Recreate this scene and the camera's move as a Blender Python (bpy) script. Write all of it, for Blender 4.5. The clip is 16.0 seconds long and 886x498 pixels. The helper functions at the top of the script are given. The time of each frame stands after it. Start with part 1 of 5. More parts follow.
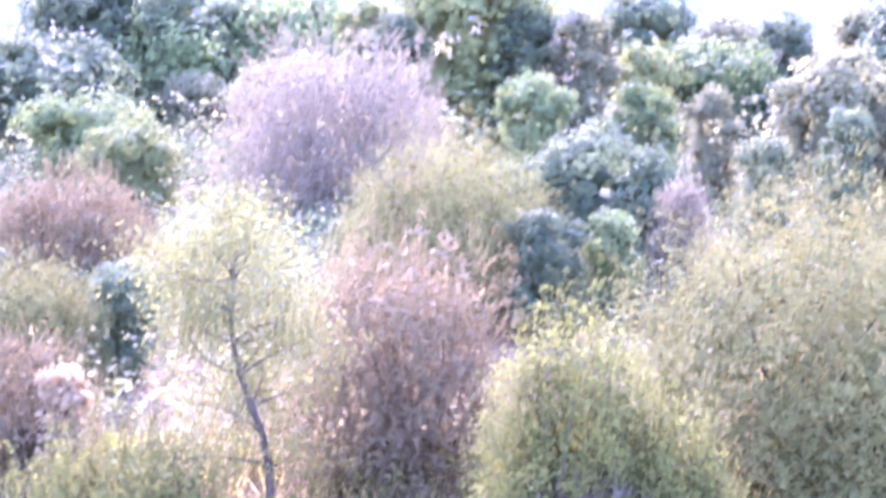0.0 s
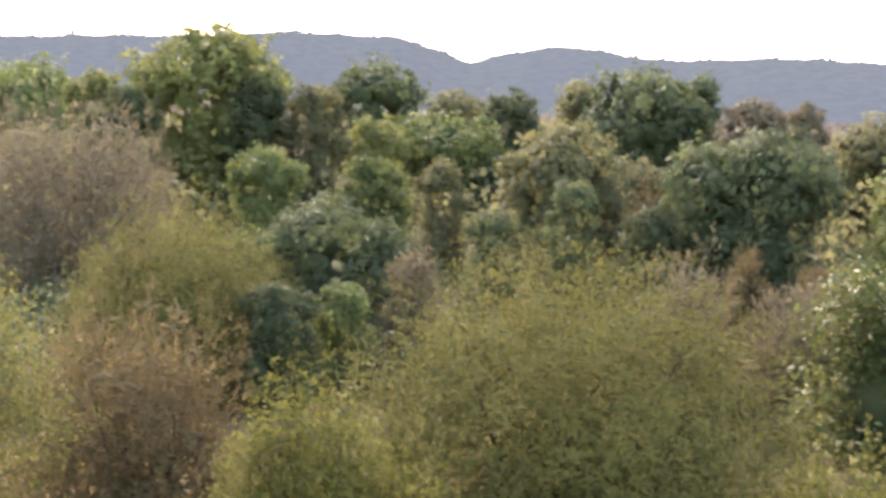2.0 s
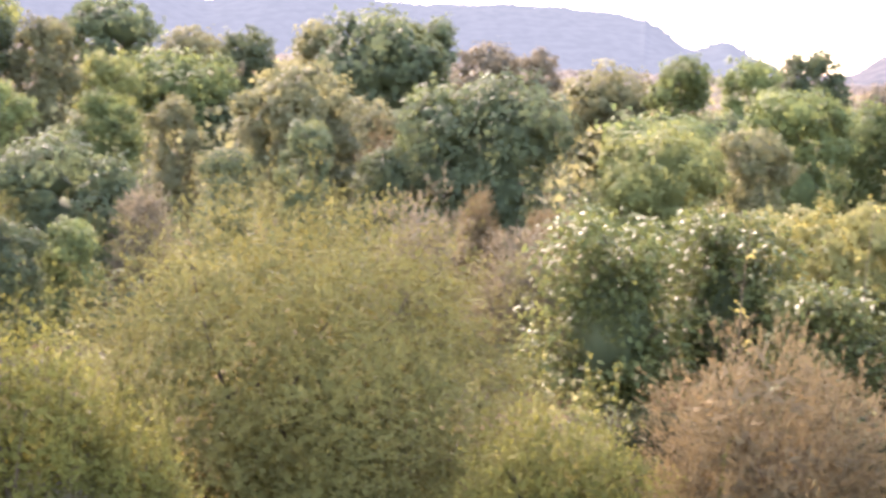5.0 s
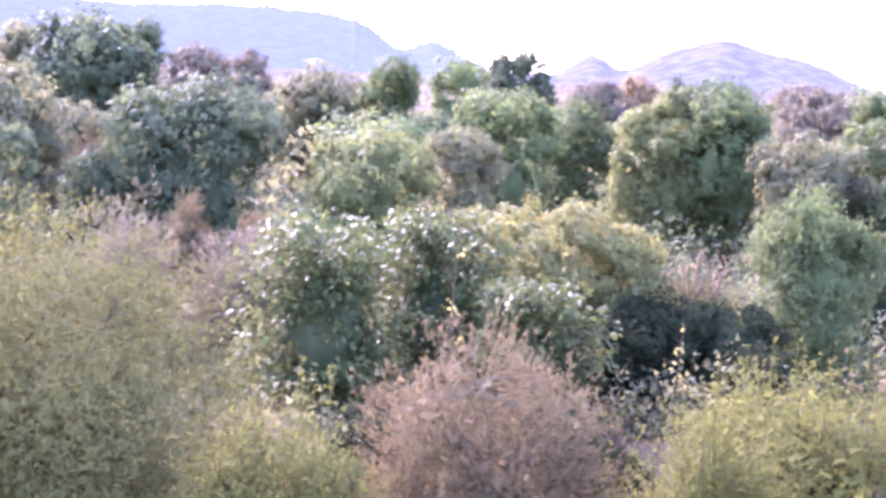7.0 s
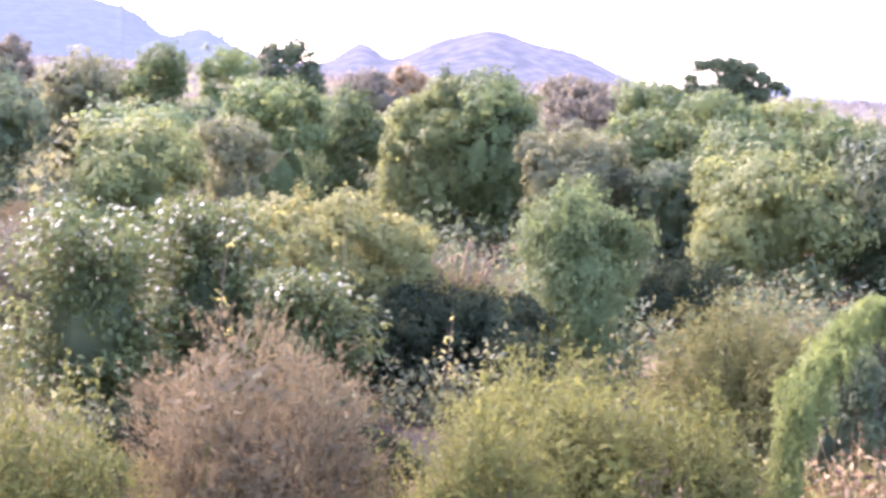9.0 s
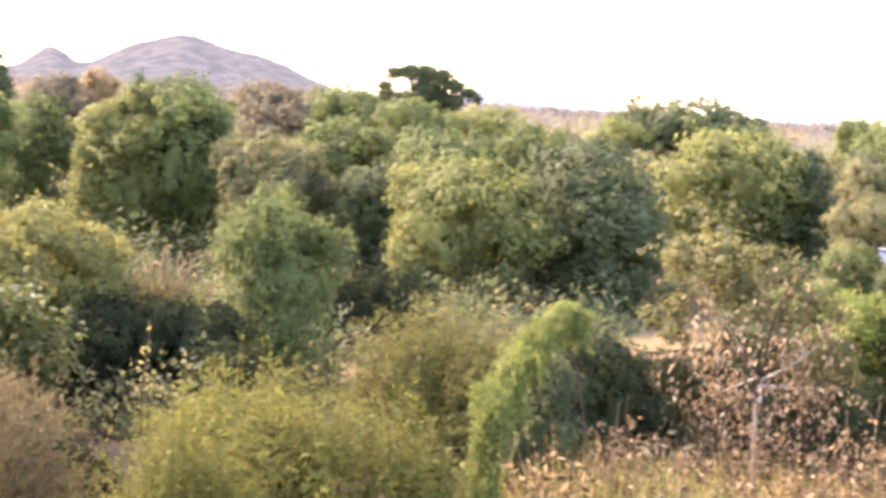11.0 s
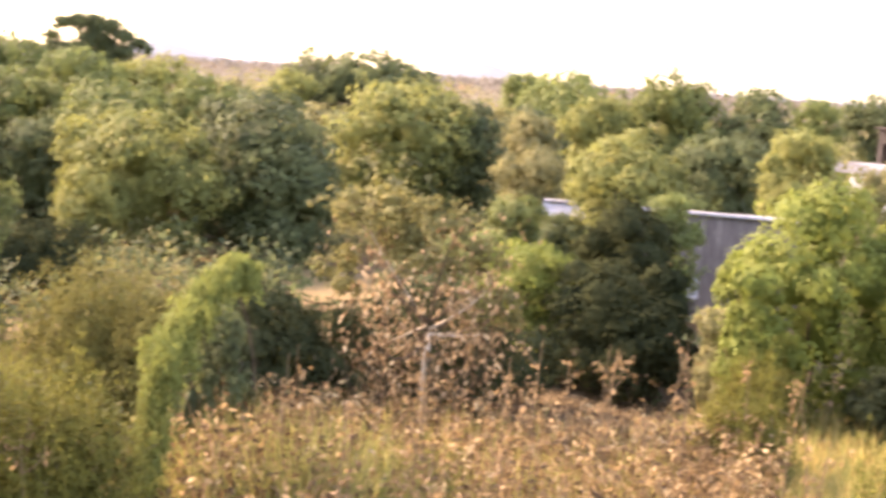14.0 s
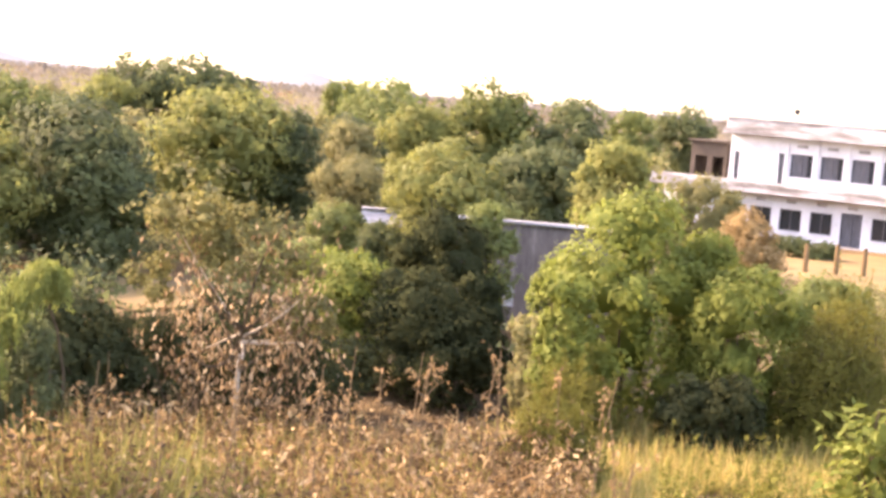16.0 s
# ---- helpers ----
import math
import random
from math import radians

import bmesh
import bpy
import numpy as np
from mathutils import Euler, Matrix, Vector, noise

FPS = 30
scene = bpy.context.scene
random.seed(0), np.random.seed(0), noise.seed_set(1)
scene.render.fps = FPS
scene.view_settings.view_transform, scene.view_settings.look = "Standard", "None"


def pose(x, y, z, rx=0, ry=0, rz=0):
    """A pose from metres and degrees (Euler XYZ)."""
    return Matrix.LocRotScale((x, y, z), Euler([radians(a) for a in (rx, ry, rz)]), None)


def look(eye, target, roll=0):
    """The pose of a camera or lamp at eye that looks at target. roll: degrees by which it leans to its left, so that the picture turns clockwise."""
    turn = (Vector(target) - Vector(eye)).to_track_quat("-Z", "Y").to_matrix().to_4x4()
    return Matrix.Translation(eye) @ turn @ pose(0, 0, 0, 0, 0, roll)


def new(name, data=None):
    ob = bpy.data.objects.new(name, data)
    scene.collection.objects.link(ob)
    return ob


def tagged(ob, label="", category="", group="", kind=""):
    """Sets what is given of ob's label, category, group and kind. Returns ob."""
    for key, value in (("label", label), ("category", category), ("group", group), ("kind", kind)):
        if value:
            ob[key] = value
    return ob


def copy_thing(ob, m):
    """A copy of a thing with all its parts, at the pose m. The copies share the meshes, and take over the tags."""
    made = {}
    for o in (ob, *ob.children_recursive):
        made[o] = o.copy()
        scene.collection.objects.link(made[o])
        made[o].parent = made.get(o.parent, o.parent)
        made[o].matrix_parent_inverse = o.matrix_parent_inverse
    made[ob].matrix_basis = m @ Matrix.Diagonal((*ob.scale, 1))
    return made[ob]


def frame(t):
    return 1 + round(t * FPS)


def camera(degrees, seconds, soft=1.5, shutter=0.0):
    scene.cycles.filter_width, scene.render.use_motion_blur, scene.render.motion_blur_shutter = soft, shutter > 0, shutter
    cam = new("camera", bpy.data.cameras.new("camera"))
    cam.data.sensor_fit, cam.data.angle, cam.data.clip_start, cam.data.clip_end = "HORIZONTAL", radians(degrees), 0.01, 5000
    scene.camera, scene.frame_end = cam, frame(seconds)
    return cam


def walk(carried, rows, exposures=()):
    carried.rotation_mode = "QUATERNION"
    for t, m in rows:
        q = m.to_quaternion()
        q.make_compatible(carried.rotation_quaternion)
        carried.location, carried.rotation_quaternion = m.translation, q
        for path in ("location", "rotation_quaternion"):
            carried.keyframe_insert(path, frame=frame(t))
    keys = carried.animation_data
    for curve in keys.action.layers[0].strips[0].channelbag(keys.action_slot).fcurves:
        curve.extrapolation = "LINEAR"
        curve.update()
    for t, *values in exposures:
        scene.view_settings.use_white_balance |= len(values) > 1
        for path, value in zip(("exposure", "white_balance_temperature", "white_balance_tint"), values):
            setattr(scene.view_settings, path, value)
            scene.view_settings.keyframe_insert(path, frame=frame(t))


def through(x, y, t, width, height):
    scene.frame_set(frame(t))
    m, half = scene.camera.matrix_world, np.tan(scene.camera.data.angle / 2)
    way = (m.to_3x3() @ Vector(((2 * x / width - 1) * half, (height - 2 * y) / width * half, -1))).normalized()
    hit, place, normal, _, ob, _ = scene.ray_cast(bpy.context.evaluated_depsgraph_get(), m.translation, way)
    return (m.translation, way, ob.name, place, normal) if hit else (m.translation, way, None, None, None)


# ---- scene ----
# The place: dry scrub woodland seen from a roof terrace seven metres up; a slow turn to the right.
cam = camera(28.0, 16.0, soft=3.2, shutter=0.5)

# seconds, eye x, y, z, heading (degrees right of north), tilt, lean
PATH = [
    (0, -0.151, 0.136, 6.968, 0.013, -6.956, 1.144),
    (0.5, -0.139, 0.122, 6.979, 1.446, -4.352, 1.029),
    (1, -0.086, 0.075, 6.987, 3.995, -3.508, 1.385),
    (1.5, -0.116, -0.007, 6.985, 6.906, -3.864, 1.408),
    (2, -0.118, -0.039, 6.973, 8.575, -4.409, 1.462),
    (2.5, -0.075, -0.037, 6.951, 11.098, -5.228, 0.691),
    (3, -0.070, -0.022, 6.910, 13.169, -6.178, 0.815),
    (3.2, -0.061, -0.025, 6.918, 13.619, -5.677, 1.343),
    (5.3, -0.021, -0.071, 6.943, 18.684, -6.215, 3.288),
    (5.5, -0.013, -0.076, 6.949, 20.133, -6.438, 3.379),
    (6, -0.002, -0.070, 6.942, 22.465, -5.812, 2.928),
    (6.5, 0.001, -0.044, 6.935, 24.845, -5.774, 2.615),
    (7, 0.072, 0.051, 6.964, 26.374, -5.544, 2.710),
    (7.5, 0.084, 0.087, 6.966, 28.161, -5.702, 3.079),
    (8, 0.099, 0.058, 6.975, 30.456, -5.262, 2.757),
    (8.2, 0.099, 0.058, 6.963, 31.320, -5.430, 2.989),
    (10.3, 0.037, 0.108, 7.026, 38.835, -5.015, 2.872),
    (10.5, 0.029, 0.106, 7.017, 40.210, -5.054, 3.080),
    (11, 0.030, 0.070, 7.040, 43.605, -4.776, 3.638),
    (11.5, 0.038, 0.041, 7.049, 45.129, -4.743, 3.877),
    (12, 0.036, 0.029, 7.042, 46.448, -4.757, 4.161),
    (12.5, 0.052, 0.007, 7.048, 48.083, -4.937, 4.061),
    (13, 0.063, -0.029, 7.051, 50.059, -5.174, 4.125),
    (13.5, 0.050, -0.029, 7.039, 51.047, -5.691, 4.175),
    (14, 0.040, -0.037, 7.037, 54.177, -5.598, 4.163),
    (14.5, 0.031, -0.054, 7.038, 57.223, -5.002, 4.273),
    (15, 0.046, -0.094, 7.043, 58.248, -4.508, 4.761),
    (15.5, 0.061, -0.143, 7.048, 59.336, -4.839, 5.060),
    (16, 0.057, -0.170, 7.046, 59.919, -4.894, 4.848),
]


def sight(x, y, z, heading, tilt, lean):
    a, e = radians(heading), radians(tilt)
    way = Vector((math.sin(a) * math.cos(e), math.cos(a) * math.cos(e), math.sin(e)))
    eye = Vector((x, y, z))
    return look(eye, eye + way * 50, lean)


EXPOSURES = [
    (0.0, 4.75, 4700, 65), (0.5, 4.65, 4620, 63), (0.95, 3.45, 4950, 46), (1.5, 2.85, 5800, 24), (2.6, 3.0, 6600, 31), (3.0, 4.25, 5300, 58), (3.2, 4.33, 5220, 58),
    (5.3, 3.68, 6350, 36), (5.6, 3.9, 6000, 41), (6.0, 4.28, 5150, 55), (6.3, 4.21, 5150, 58), (6.7, 4.08, 5030, 60), (8.2, 3.91, 5080, 57), (10.3, 3.67, 6200, 33), (16.0, 3.41, 7600, 33),
]
walk(cam, [(t, sight(*row)) for t, *row in PATH], EXPOSURES)

# ---- world and sun ----
SUN_HEADING, SUN_HEIGHT = -7.0, 33.0
world = bpy.data.worlds.new("sky")
scene.world = world
world.use_nodes = True
wn, wl = world.node_tree.nodes, world.node_tree.links
sky = wn.new("ShaderNodeTexSky")
sky.sky_type = "NISHITA"
sky.sun_disc = False
sky.sun_elevation, sky.sun_rotation = radians(SUN_HEIGHT), radians(SUN_HEADING)
sky.air_density, sky.dust_density, sky.ozone_density = 1.0, 2.0, 1.0
wl.new(sky.outputs["Color"], wn["Background"].inputs["Color"])
wn["Background"].inputs["Strength"].default_value = 0.15

sun_data = bpy.data.lights.new("sun", "SUN")
sun_data.energy, sun_data.angle, sun_data.color = 2.0, radians(1.2), (1.0, 0.88, 0.68)
sun = new("sun", sun_data)
_a, _e = radians(SUN_HEADING), radians(SUN_HEIGHT)
sun.matrix_world = look(Vector((math.sin(_a) * math.cos(_e), math.cos(_a) * math.cos(_e), math.sin(_e))) * 200, (0, 0, 0))


# ---- materials ----
def material(name):
    m = bpy.data.materials.new(name)
    m.use_nodes = True
    return m, m.node_tree.nodes, m.node_tree.links, m.node_tree.nodes["Principled BSDF"]


def ramp(nodes, stops):
    r = nodes.new("ShaderNodeValToRGB")
    el = r.color_ramp.elements
    while len(el) < len(stops):
        el.new(0.5)
    for e, (p, c) in zip(el, stops):
        e.position, e.color = p, (*c, 1)
    return r


def leaf_material(name, colours, rough=0.75, through=0.4, specular=0.12, scatter=0.27):
    """Leaves: every leaf takes its own tone, each plant leans to its own hue; light shines through."""
    m, n, l, p = material(name)
    geo, info = n.new("ShaderNodeNewGeometry"), n.new("ShaderNodeObjectInfo")
    k = len(colours) - 1
    r = ramp(n, [(i / k, c) for i, c in enumerate(colours)])
    tex, co = n.new("ShaderNodeTexNoise"), n.new("ShaderNodeTexCoord")
    tex.inputs["Scale"].default_value = 1.1
    l.new(co.outputs["Object"], tex.inputs["Vector"])
    mix = n.new("ShaderNodeMath")
    mix.operation = "MULTIPLY_ADD"
    l.new(tex.outputs["Fac"], mix.inputs[0])
    mix.inputs[1].default_value = 0.9
    sub = n.new("ShaderNodeMath")
    sub.operation = "MULTIPLY_ADD"
    l.new(geo.outputs["Random Per Island"], sub.inputs[0])
    sub.inputs[1].default_value, sub.inputs[2].default_value = scatter, -scatter / 2
    l.new(sub.outputs[0], mix.inputs[2])
    l.new(mix.outputs[0], r.inputs["Fac"])
    hsv = n.new("ShaderNodeHueSaturation")
    span = n.new("ShaderNodeMapRange")
    span.inputs["To Min"].default_value, span.inputs["To Max"].default_value = 0.82, 1.18
    l.new(info.outputs["Random"], span.inputs["Value"])
    l.new(span.outputs["Result"], hsv.inputs["Value"])
    l.new(r.outputs["Color"], hsv.inputs["Color"])
    l.new(hsv.outputs["Color"], p.inputs["Base Color"])
    p.inputs["Roughness"].default_value = rough
    p.inputs["Specular IOR Level"].default_value = specular
    tr = n.new("ShaderNodeBsdfTranslucent")
    l.new(hsv.outputs["Color"], tr.inputs["Color"])
    ms = n.new("ShaderNodeMixShader")
    ms.inputs[0].default_value = through
    l.new(p.outputs[0], ms.inputs[1])
    l.new(tr.outputs[0], ms.inputs[2])
    l.new(ms.outputs[0], n["Material Output"].inputs["Surface"])
    return m


def rough_material(name, stops, scale, rough=0.9, bump=0.3, stretch=(1, 1, 1), fine=7.0, specular=0.2):
    """Bark, plaster, soil: two scales of noise in colour and relief."""
    m, n, l, p = material(name)
    co, mp = n.new("ShaderNodeTexCoord"), n.new("ShaderNodeMapping")
    mp.inputs["Scale"].default_value = stretch
    l.new(co.outputs["Object"], mp.inputs["Vector"])
    a, b = n.new("ShaderNodeTexNoise"), n.new("ShaderNodeTexNoise")
    a.inputs["Scale"].default_value, b.inputs["Scale"].default_value = scale, scale * fine
    a.inputs["Detail"].default_value, b.inputs["Detail"].default_value = 5, 4
    l.new(mp.outputs[0], a.inputs["Vector"])
    l.new(mp.outputs[0], b.inputs["Vector"])
    s = n.new("ShaderNodeMath")
    s.operation = "MULTIPLY_ADD"
    l.new(b.outputs["Fac"], s.inputs[0])
    s.inputs[1].default_value = 0.4
    s2 = n.new("ShaderNodeMath")
    s2.operation = "MULTIPLY_ADD"
    l.new(a.outputs["Fac"], s2.inputs[0])
    s2.inputs[1].default_value, s2.inputs[2].default_value = 1.2, -0.3
    l.new(s2.outputs[0], s.inputs[2])
    r = ramp(n, stops)
    l.new(s.outputs[0], r.inputs["Fac"])
    l.new(r.outputs["Color"], p.inputs["Base Color"])
    p.inputs["Roughness"].default_value = rough
    p.inputs["Specular IOR Level"].default_value = specular
    bp = n.new("ShaderNodeBump")
    bp.inputs["Strength"].default_value = bump
    bp.inputs["Distance"].default_value = 0.02
    l.new(s.outputs[0], bp.inputs["Height"])
    l.new(bp.outputs[0], p.inputs["Normal"])
    return m


LEAF = {
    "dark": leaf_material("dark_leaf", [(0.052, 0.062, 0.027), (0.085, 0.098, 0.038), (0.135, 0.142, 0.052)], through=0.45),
    "green": leaf_material("green_leaf", [(0.072, 0.086, 0.028), (0.115, 0.132, 0.038), (0.18, 0.187, 0.052)], through=0.45),
    "light": leaf_material("light_leaf", [(0.10, 0.107, 0.032), (0.155, 0.158, 0.044), (0.225, 0.217, 0.062)], through=0.45),
    "olive_leaf": leaf_material("olive_leaf", [(0.10, 0.094, 0.04), (0.15, 0.138, 0.053), (0.215, 0.19, 0.078)], through=0.45),
    "brown": leaf_material("dry_leaf", [(0.098, 0.081, 0.047), (0.133, 0.109, 0.061), (0.18, 0.145, 0.08)], 0.85, 0.45, 0.1, 0.2),
    "olive": leaf_material("feathery_leaf", [(0.089, 0.081, 0.024), (0.132, 0.119, 0.031), (0.184, 0.159, 0.045)], 0.9, 0.32, 0.04, 0.2),
    "yellow": leaf_material("yellow_green_leaf", [(0.073, 0.070, 0.016), (0.117, 0.110, 0.023), (0.188, 0.166, 0.035)], 0.85, 0.42, 0.06, 0.22),
    "lemon": leaf_material("lemon_leaf", [(0.07, 0.07, 0.021), (0.115, 0.108, 0.028), (0.20, 0.168, 0.048)], 0.7, 0.4),
    "ochre": leaf_material("ochre_leaf", [(0.17, 0.115, 0.05), (0.27, 0.185, 0.08), (0.40, 0.28, 0.13)], through=0.45),
    "bright": leaf_material("bright_leaf", [(0.078, 0.094, 0.02), (0.125, 0.145, 0.029), (0.20, 0.202, 0.044)], through=0.45),
    "gold": leaf_material("gold_leaf", [(0.22, 0.18, 0.05), (0.38, 0.31, 0.08), (0.55, 0.44, 0.12)]),
    "amber": leaf_material("turning_leaf", [(0.14, 0.132, 0.040), (0.23, 0.207, 0.057), (0.40, 0.325, 0.09)], through=0.45),
    "amber_green": leaf_material("faded_leaf", [(0.075, 0.069, 0.024), (0.122, 0.109, 0.035), (0.20, 0.168, 0.056)], through=0.4, scatter=0.5),
    "gloss": leaf_material("glossy_leaf", [(0.058, 0.068, 0.020), (0.105, 0.114, 0.030), (0.20, 0.188, 0.052)], 0.52, 0.36, 0.07),
    "red": leaf_material("reddish_twig", [(0.094, 0.068, 0.030), (0.130, 0.095, 0.041), (0.172, 0.127, 0.058)], 0.9, 0.35, 0.05),
    "dry": leaf_material("withered_field_leaf", [(0.04, 0.025, 0.012), (0.125, 0.076, 0.032), (0.21, 0.132, 0.058), (0.50, 0.36, 0.18)], 0.7, 0.38, 0.15, 0.9),
    "withered": leaf_material("hanging_leaf", [(0.07, 0.043, 0.022), (0.18, 0.112, 0.053), (0.28, 0.182, 0.092), (0.50, 0.37, 0.22)], 0.7, 0.35, 0.1, 0.9),
    # distance haze is mixed into this leaf colour, paler and greyer
    "far": leaf_material("haze_paled_leaf", [(0.115, 0.10, 0.077), (0.152, 0.132, 0.102), (0.195, 0.168, 0.132)], 0.9, 0.4),
    "lime": leaf_material("lime_leaf", [(0.084, 0.096, 0.024), (0.130, 0.144, 0.034), (0.20, 0.203, 0.05)], 0.8, 0.42),
    # green darkened to stand for shade under and between the trees
    "deep": leaf_material("shade_green_leaf", [(0.020, 0.023, 0.011), (0.033, 0.037, 0.016), (0.056, 0.060, 0.025)], 0.95, 0.2, 0.0),
    "straw": leaf_material("straw", [(0.23, 0.168, 0.058), (0.36, 0.258, 0.088), (0.50, 0.37, 0.13)], 0.8, 0.45),
}
BARK = rough_material("bark", [(0.2, (0.035, 0.026, 0.017)), (0.8, (0.11, 0.08, 0.05))], 6.0, 1.0, 0.6, (1, 1, 0.25), specular=0.0)
PALE_BARK = rough_material("pale_bark", [(0.2, (0.18, 0.142, 0.098)), (0.8, (0.44, 0.36, 0.26))], 6.0, 1.0, 0.5, (1, 1, 0.25), specular=0.0)
SOIL = rough_material("dry_soil", [(0.15, (0.05, 0.036, 0.021)), (0.5, (0.10, 0.07, 0.038)), (0.9, (0.18, 0.125, 0.062))], 0.12, 1.0, 0.5, fine=22, specular=0.0)
DUST = rough_material("ochre_dust", [(0.2, (0.095, 0.061, 0.02)), (0.8, (0.158, 0.105, 0.036))], 0.5, 1.0, 0.3)
WHITEWASH = rough_material("whitewash", [(0.1, (0.30, 0.292, 0.29)), (0.42, (0.44, 0.44, 0.452)), (0.9, (0.58, 0.58, 0.60))], 0.6, 0.85, 0.15)
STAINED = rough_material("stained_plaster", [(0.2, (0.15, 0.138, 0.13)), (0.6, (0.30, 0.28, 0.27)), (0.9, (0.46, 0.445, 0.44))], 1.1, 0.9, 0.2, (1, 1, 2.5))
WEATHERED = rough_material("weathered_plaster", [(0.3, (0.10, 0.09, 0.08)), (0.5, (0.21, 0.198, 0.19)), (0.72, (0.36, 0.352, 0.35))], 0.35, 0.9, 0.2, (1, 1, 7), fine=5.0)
BROWN_PLASTER = rough_material("brown_plaster", [(0.2, (0.042, 0.032, 0.025)), (0.9, (0.085, 0.066, 0.05))], 1.0, 0.9, 0.2)
FRAME_PAINT = rough_material("dull_paint", [(0.2, (0.06, 0.06, 0.065)), (0.9, (0.12, 0.115, 0.115))], 3.0, 0.5, 0.1)
CURTAIN = rough_material("grey_shutter", [(0.2, (0.05, 0.05, 0.056)), (0.9, (0.09, 0.09, 0.098))], 2.0, 0.6, 0.1, (6, 1, 1))
SHEET = rough_material("weathered_sheet", [(0.15, (0.045, 0.038, 0.032)), (0.6, (0.080, 0.069, 0.059)), (0.9, (0.145, 0.127, 0.110))], 1.2, 1.0, 0.2, (5, 1, 1), specular=0.0)
MUD = rough_material("mud_wall", [(0.2, (0.15, 0.11, 0.08)), (0.9, (0.30, 0.23, 0.17))], 1.4, 0.95, 0.4)
TIMBER = rough_material("grey_timber", [(0.2, (0.09, 0.06, 0.032)), (0.9, (0.21, 0.143, 0.078))], 5.0, 1.0, 0.4, (1, 1, 0.2), specular=0.0)
CANE = rough_material("dry_cane", [(0.2, (0.10, 0.072, 0.034)), (0.8, (0.21, 0.15, 0.075))], 6.0, 1.0, 0.4, (1, 1, 0.25), specular=0.0)
TANK = rough_material("tank_plastic", [(0.2, (0.02, 0.02, 0.022)), (0.9, (0.05, 0.05, 0.05))], 4.0, 0.5, 0.05)

glass_m, _n, _l, _p = material("window_glass")
_p.inputs["Base Color"].default_value = (0.02, 0.022, 0.026, 1)
_p.inputs["Roughness"].default_value = 0.12
_p.inputs["Specular IOR Level"].default_value = 0.6
GLASS = glass_m


def hill_material(name, stops, haze_glow):
    """Far hill: scrub tones, with the haze of kilometres put in as emission."""
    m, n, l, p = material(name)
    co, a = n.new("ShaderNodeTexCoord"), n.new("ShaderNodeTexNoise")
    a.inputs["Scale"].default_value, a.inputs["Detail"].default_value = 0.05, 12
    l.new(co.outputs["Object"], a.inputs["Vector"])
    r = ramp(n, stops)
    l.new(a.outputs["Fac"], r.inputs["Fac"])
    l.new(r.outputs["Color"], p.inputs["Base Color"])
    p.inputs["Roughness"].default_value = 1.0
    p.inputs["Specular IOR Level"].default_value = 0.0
    p.inputs["Emission Color"].default_value = (*haze_glow, 1)
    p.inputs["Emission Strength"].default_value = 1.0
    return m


# last triple: emitted colour that imitates haze before each hill
HILL_FAR = hill_material("blue_haze_hill", [(0.38, (0.010, 0.013, 0.011)), (0.62, (0.020, 0.022, 0.019))], (0.034, 0.039, 0.044))
HILL_NEAR = hill_material("brown_haze_hill", [(0.38, (0.012, 0.014, 0.011)), (0.62, (0.044, 0.038, 0.031))], (0.029, 0.0305, 0.0335))
HILL_PALE = hill_material("pale_haze_hill", [(0.3, (0.03, 0.03, 0.03)), (0.7, (0.05, 0.05, 0.05))], (0.060, 0.067, 0.076))


# ---- mesh helpers ----
def place(heading, distance, z=0.0):
    a = radians(heading)
    return Vector((distance * math.sin(a), distance * math.cos(a), z))


def mesh_of(name, verts, faces, mat, smooth=False):
    me = bpy.data.meshes.new(name)
    verts, faces = np.asarray(verts, dtype=np.float32), np.asarray(faces, dtype=np.int32)
    k = faces.shape[1]
    me.vertices.add(len(verts))
    me.vertices.foreach_set("co", verts.ravel())
    me.loops.add(faces.size)
    me.loops.foreach_set("vertex_index", faces.ravel())
    me.polygons.add(len(faces))
    me.polygons.foreach_set("loop_start", np.arange(0, faces.size, k, dtype=np.int32))
    if smooth:
        me.polygons.foreach_set("use_smooth", np.ones(len(faces), dtype=bool))
    me.update(calc_edges=True)
    me.materials.append(mat)
    return me


def child(name, me, parent, label=""):
    ob = new(name, me)
    ob.parent = parent
    return tagged(ob, label)


def part(name, bm, mat, parent, label=""):
    me = bpy.data.meshes.new(name)
    bm.to_mesh(me)
    bm.free()
    me.materials.append(mat)
    return child(name, me, parent, label)


def box(x0, x1, y0, y1, z0, z1, bevel=0.0):
    bm = bmesh.new()
    bmesh.ops.create_cube(bm, size=1.0)
    for v in bm.verts:
        v.co = Vector((x0 + (v.co.x + 0.5) * (x1 - x0), y0 + (v.co.y + 0.5) * (y1 - y0), z0 + (v.co.z + 0.5) * (z1 - z0)))
    if bevel:
        bmesh.ops.bevel(bm, geom=bm.edges[:], offset=bevel, segments=1, affect="EDGES")
    return bm


def unit(v):
    return v / np.maximum(np.linalg.norm(v, axis=-1, keepdims=True), 1e-9)


def leaf_quads(base, along, normal, length, width, fold=0.18):
    """Folded lozenge leaves: base point, direction, facing, length and width of each."""
    side = unit(np.cross(along, normal))
    face = np.cross(side, along)
    length, width = np.reshape(length, (-1, 1)), np.reshape(width, (-1, 1))
    mid = base + along * length * 0.45
    v = np.stack([base, mid + side * width / 2 + face * width * fold, base + along * length, mid - side * width / 2 + face * width * fold], 1)
    f = np.arange(len(base) * 4).reshape(-1, 4)
    return v.reshape(-1, 3), f


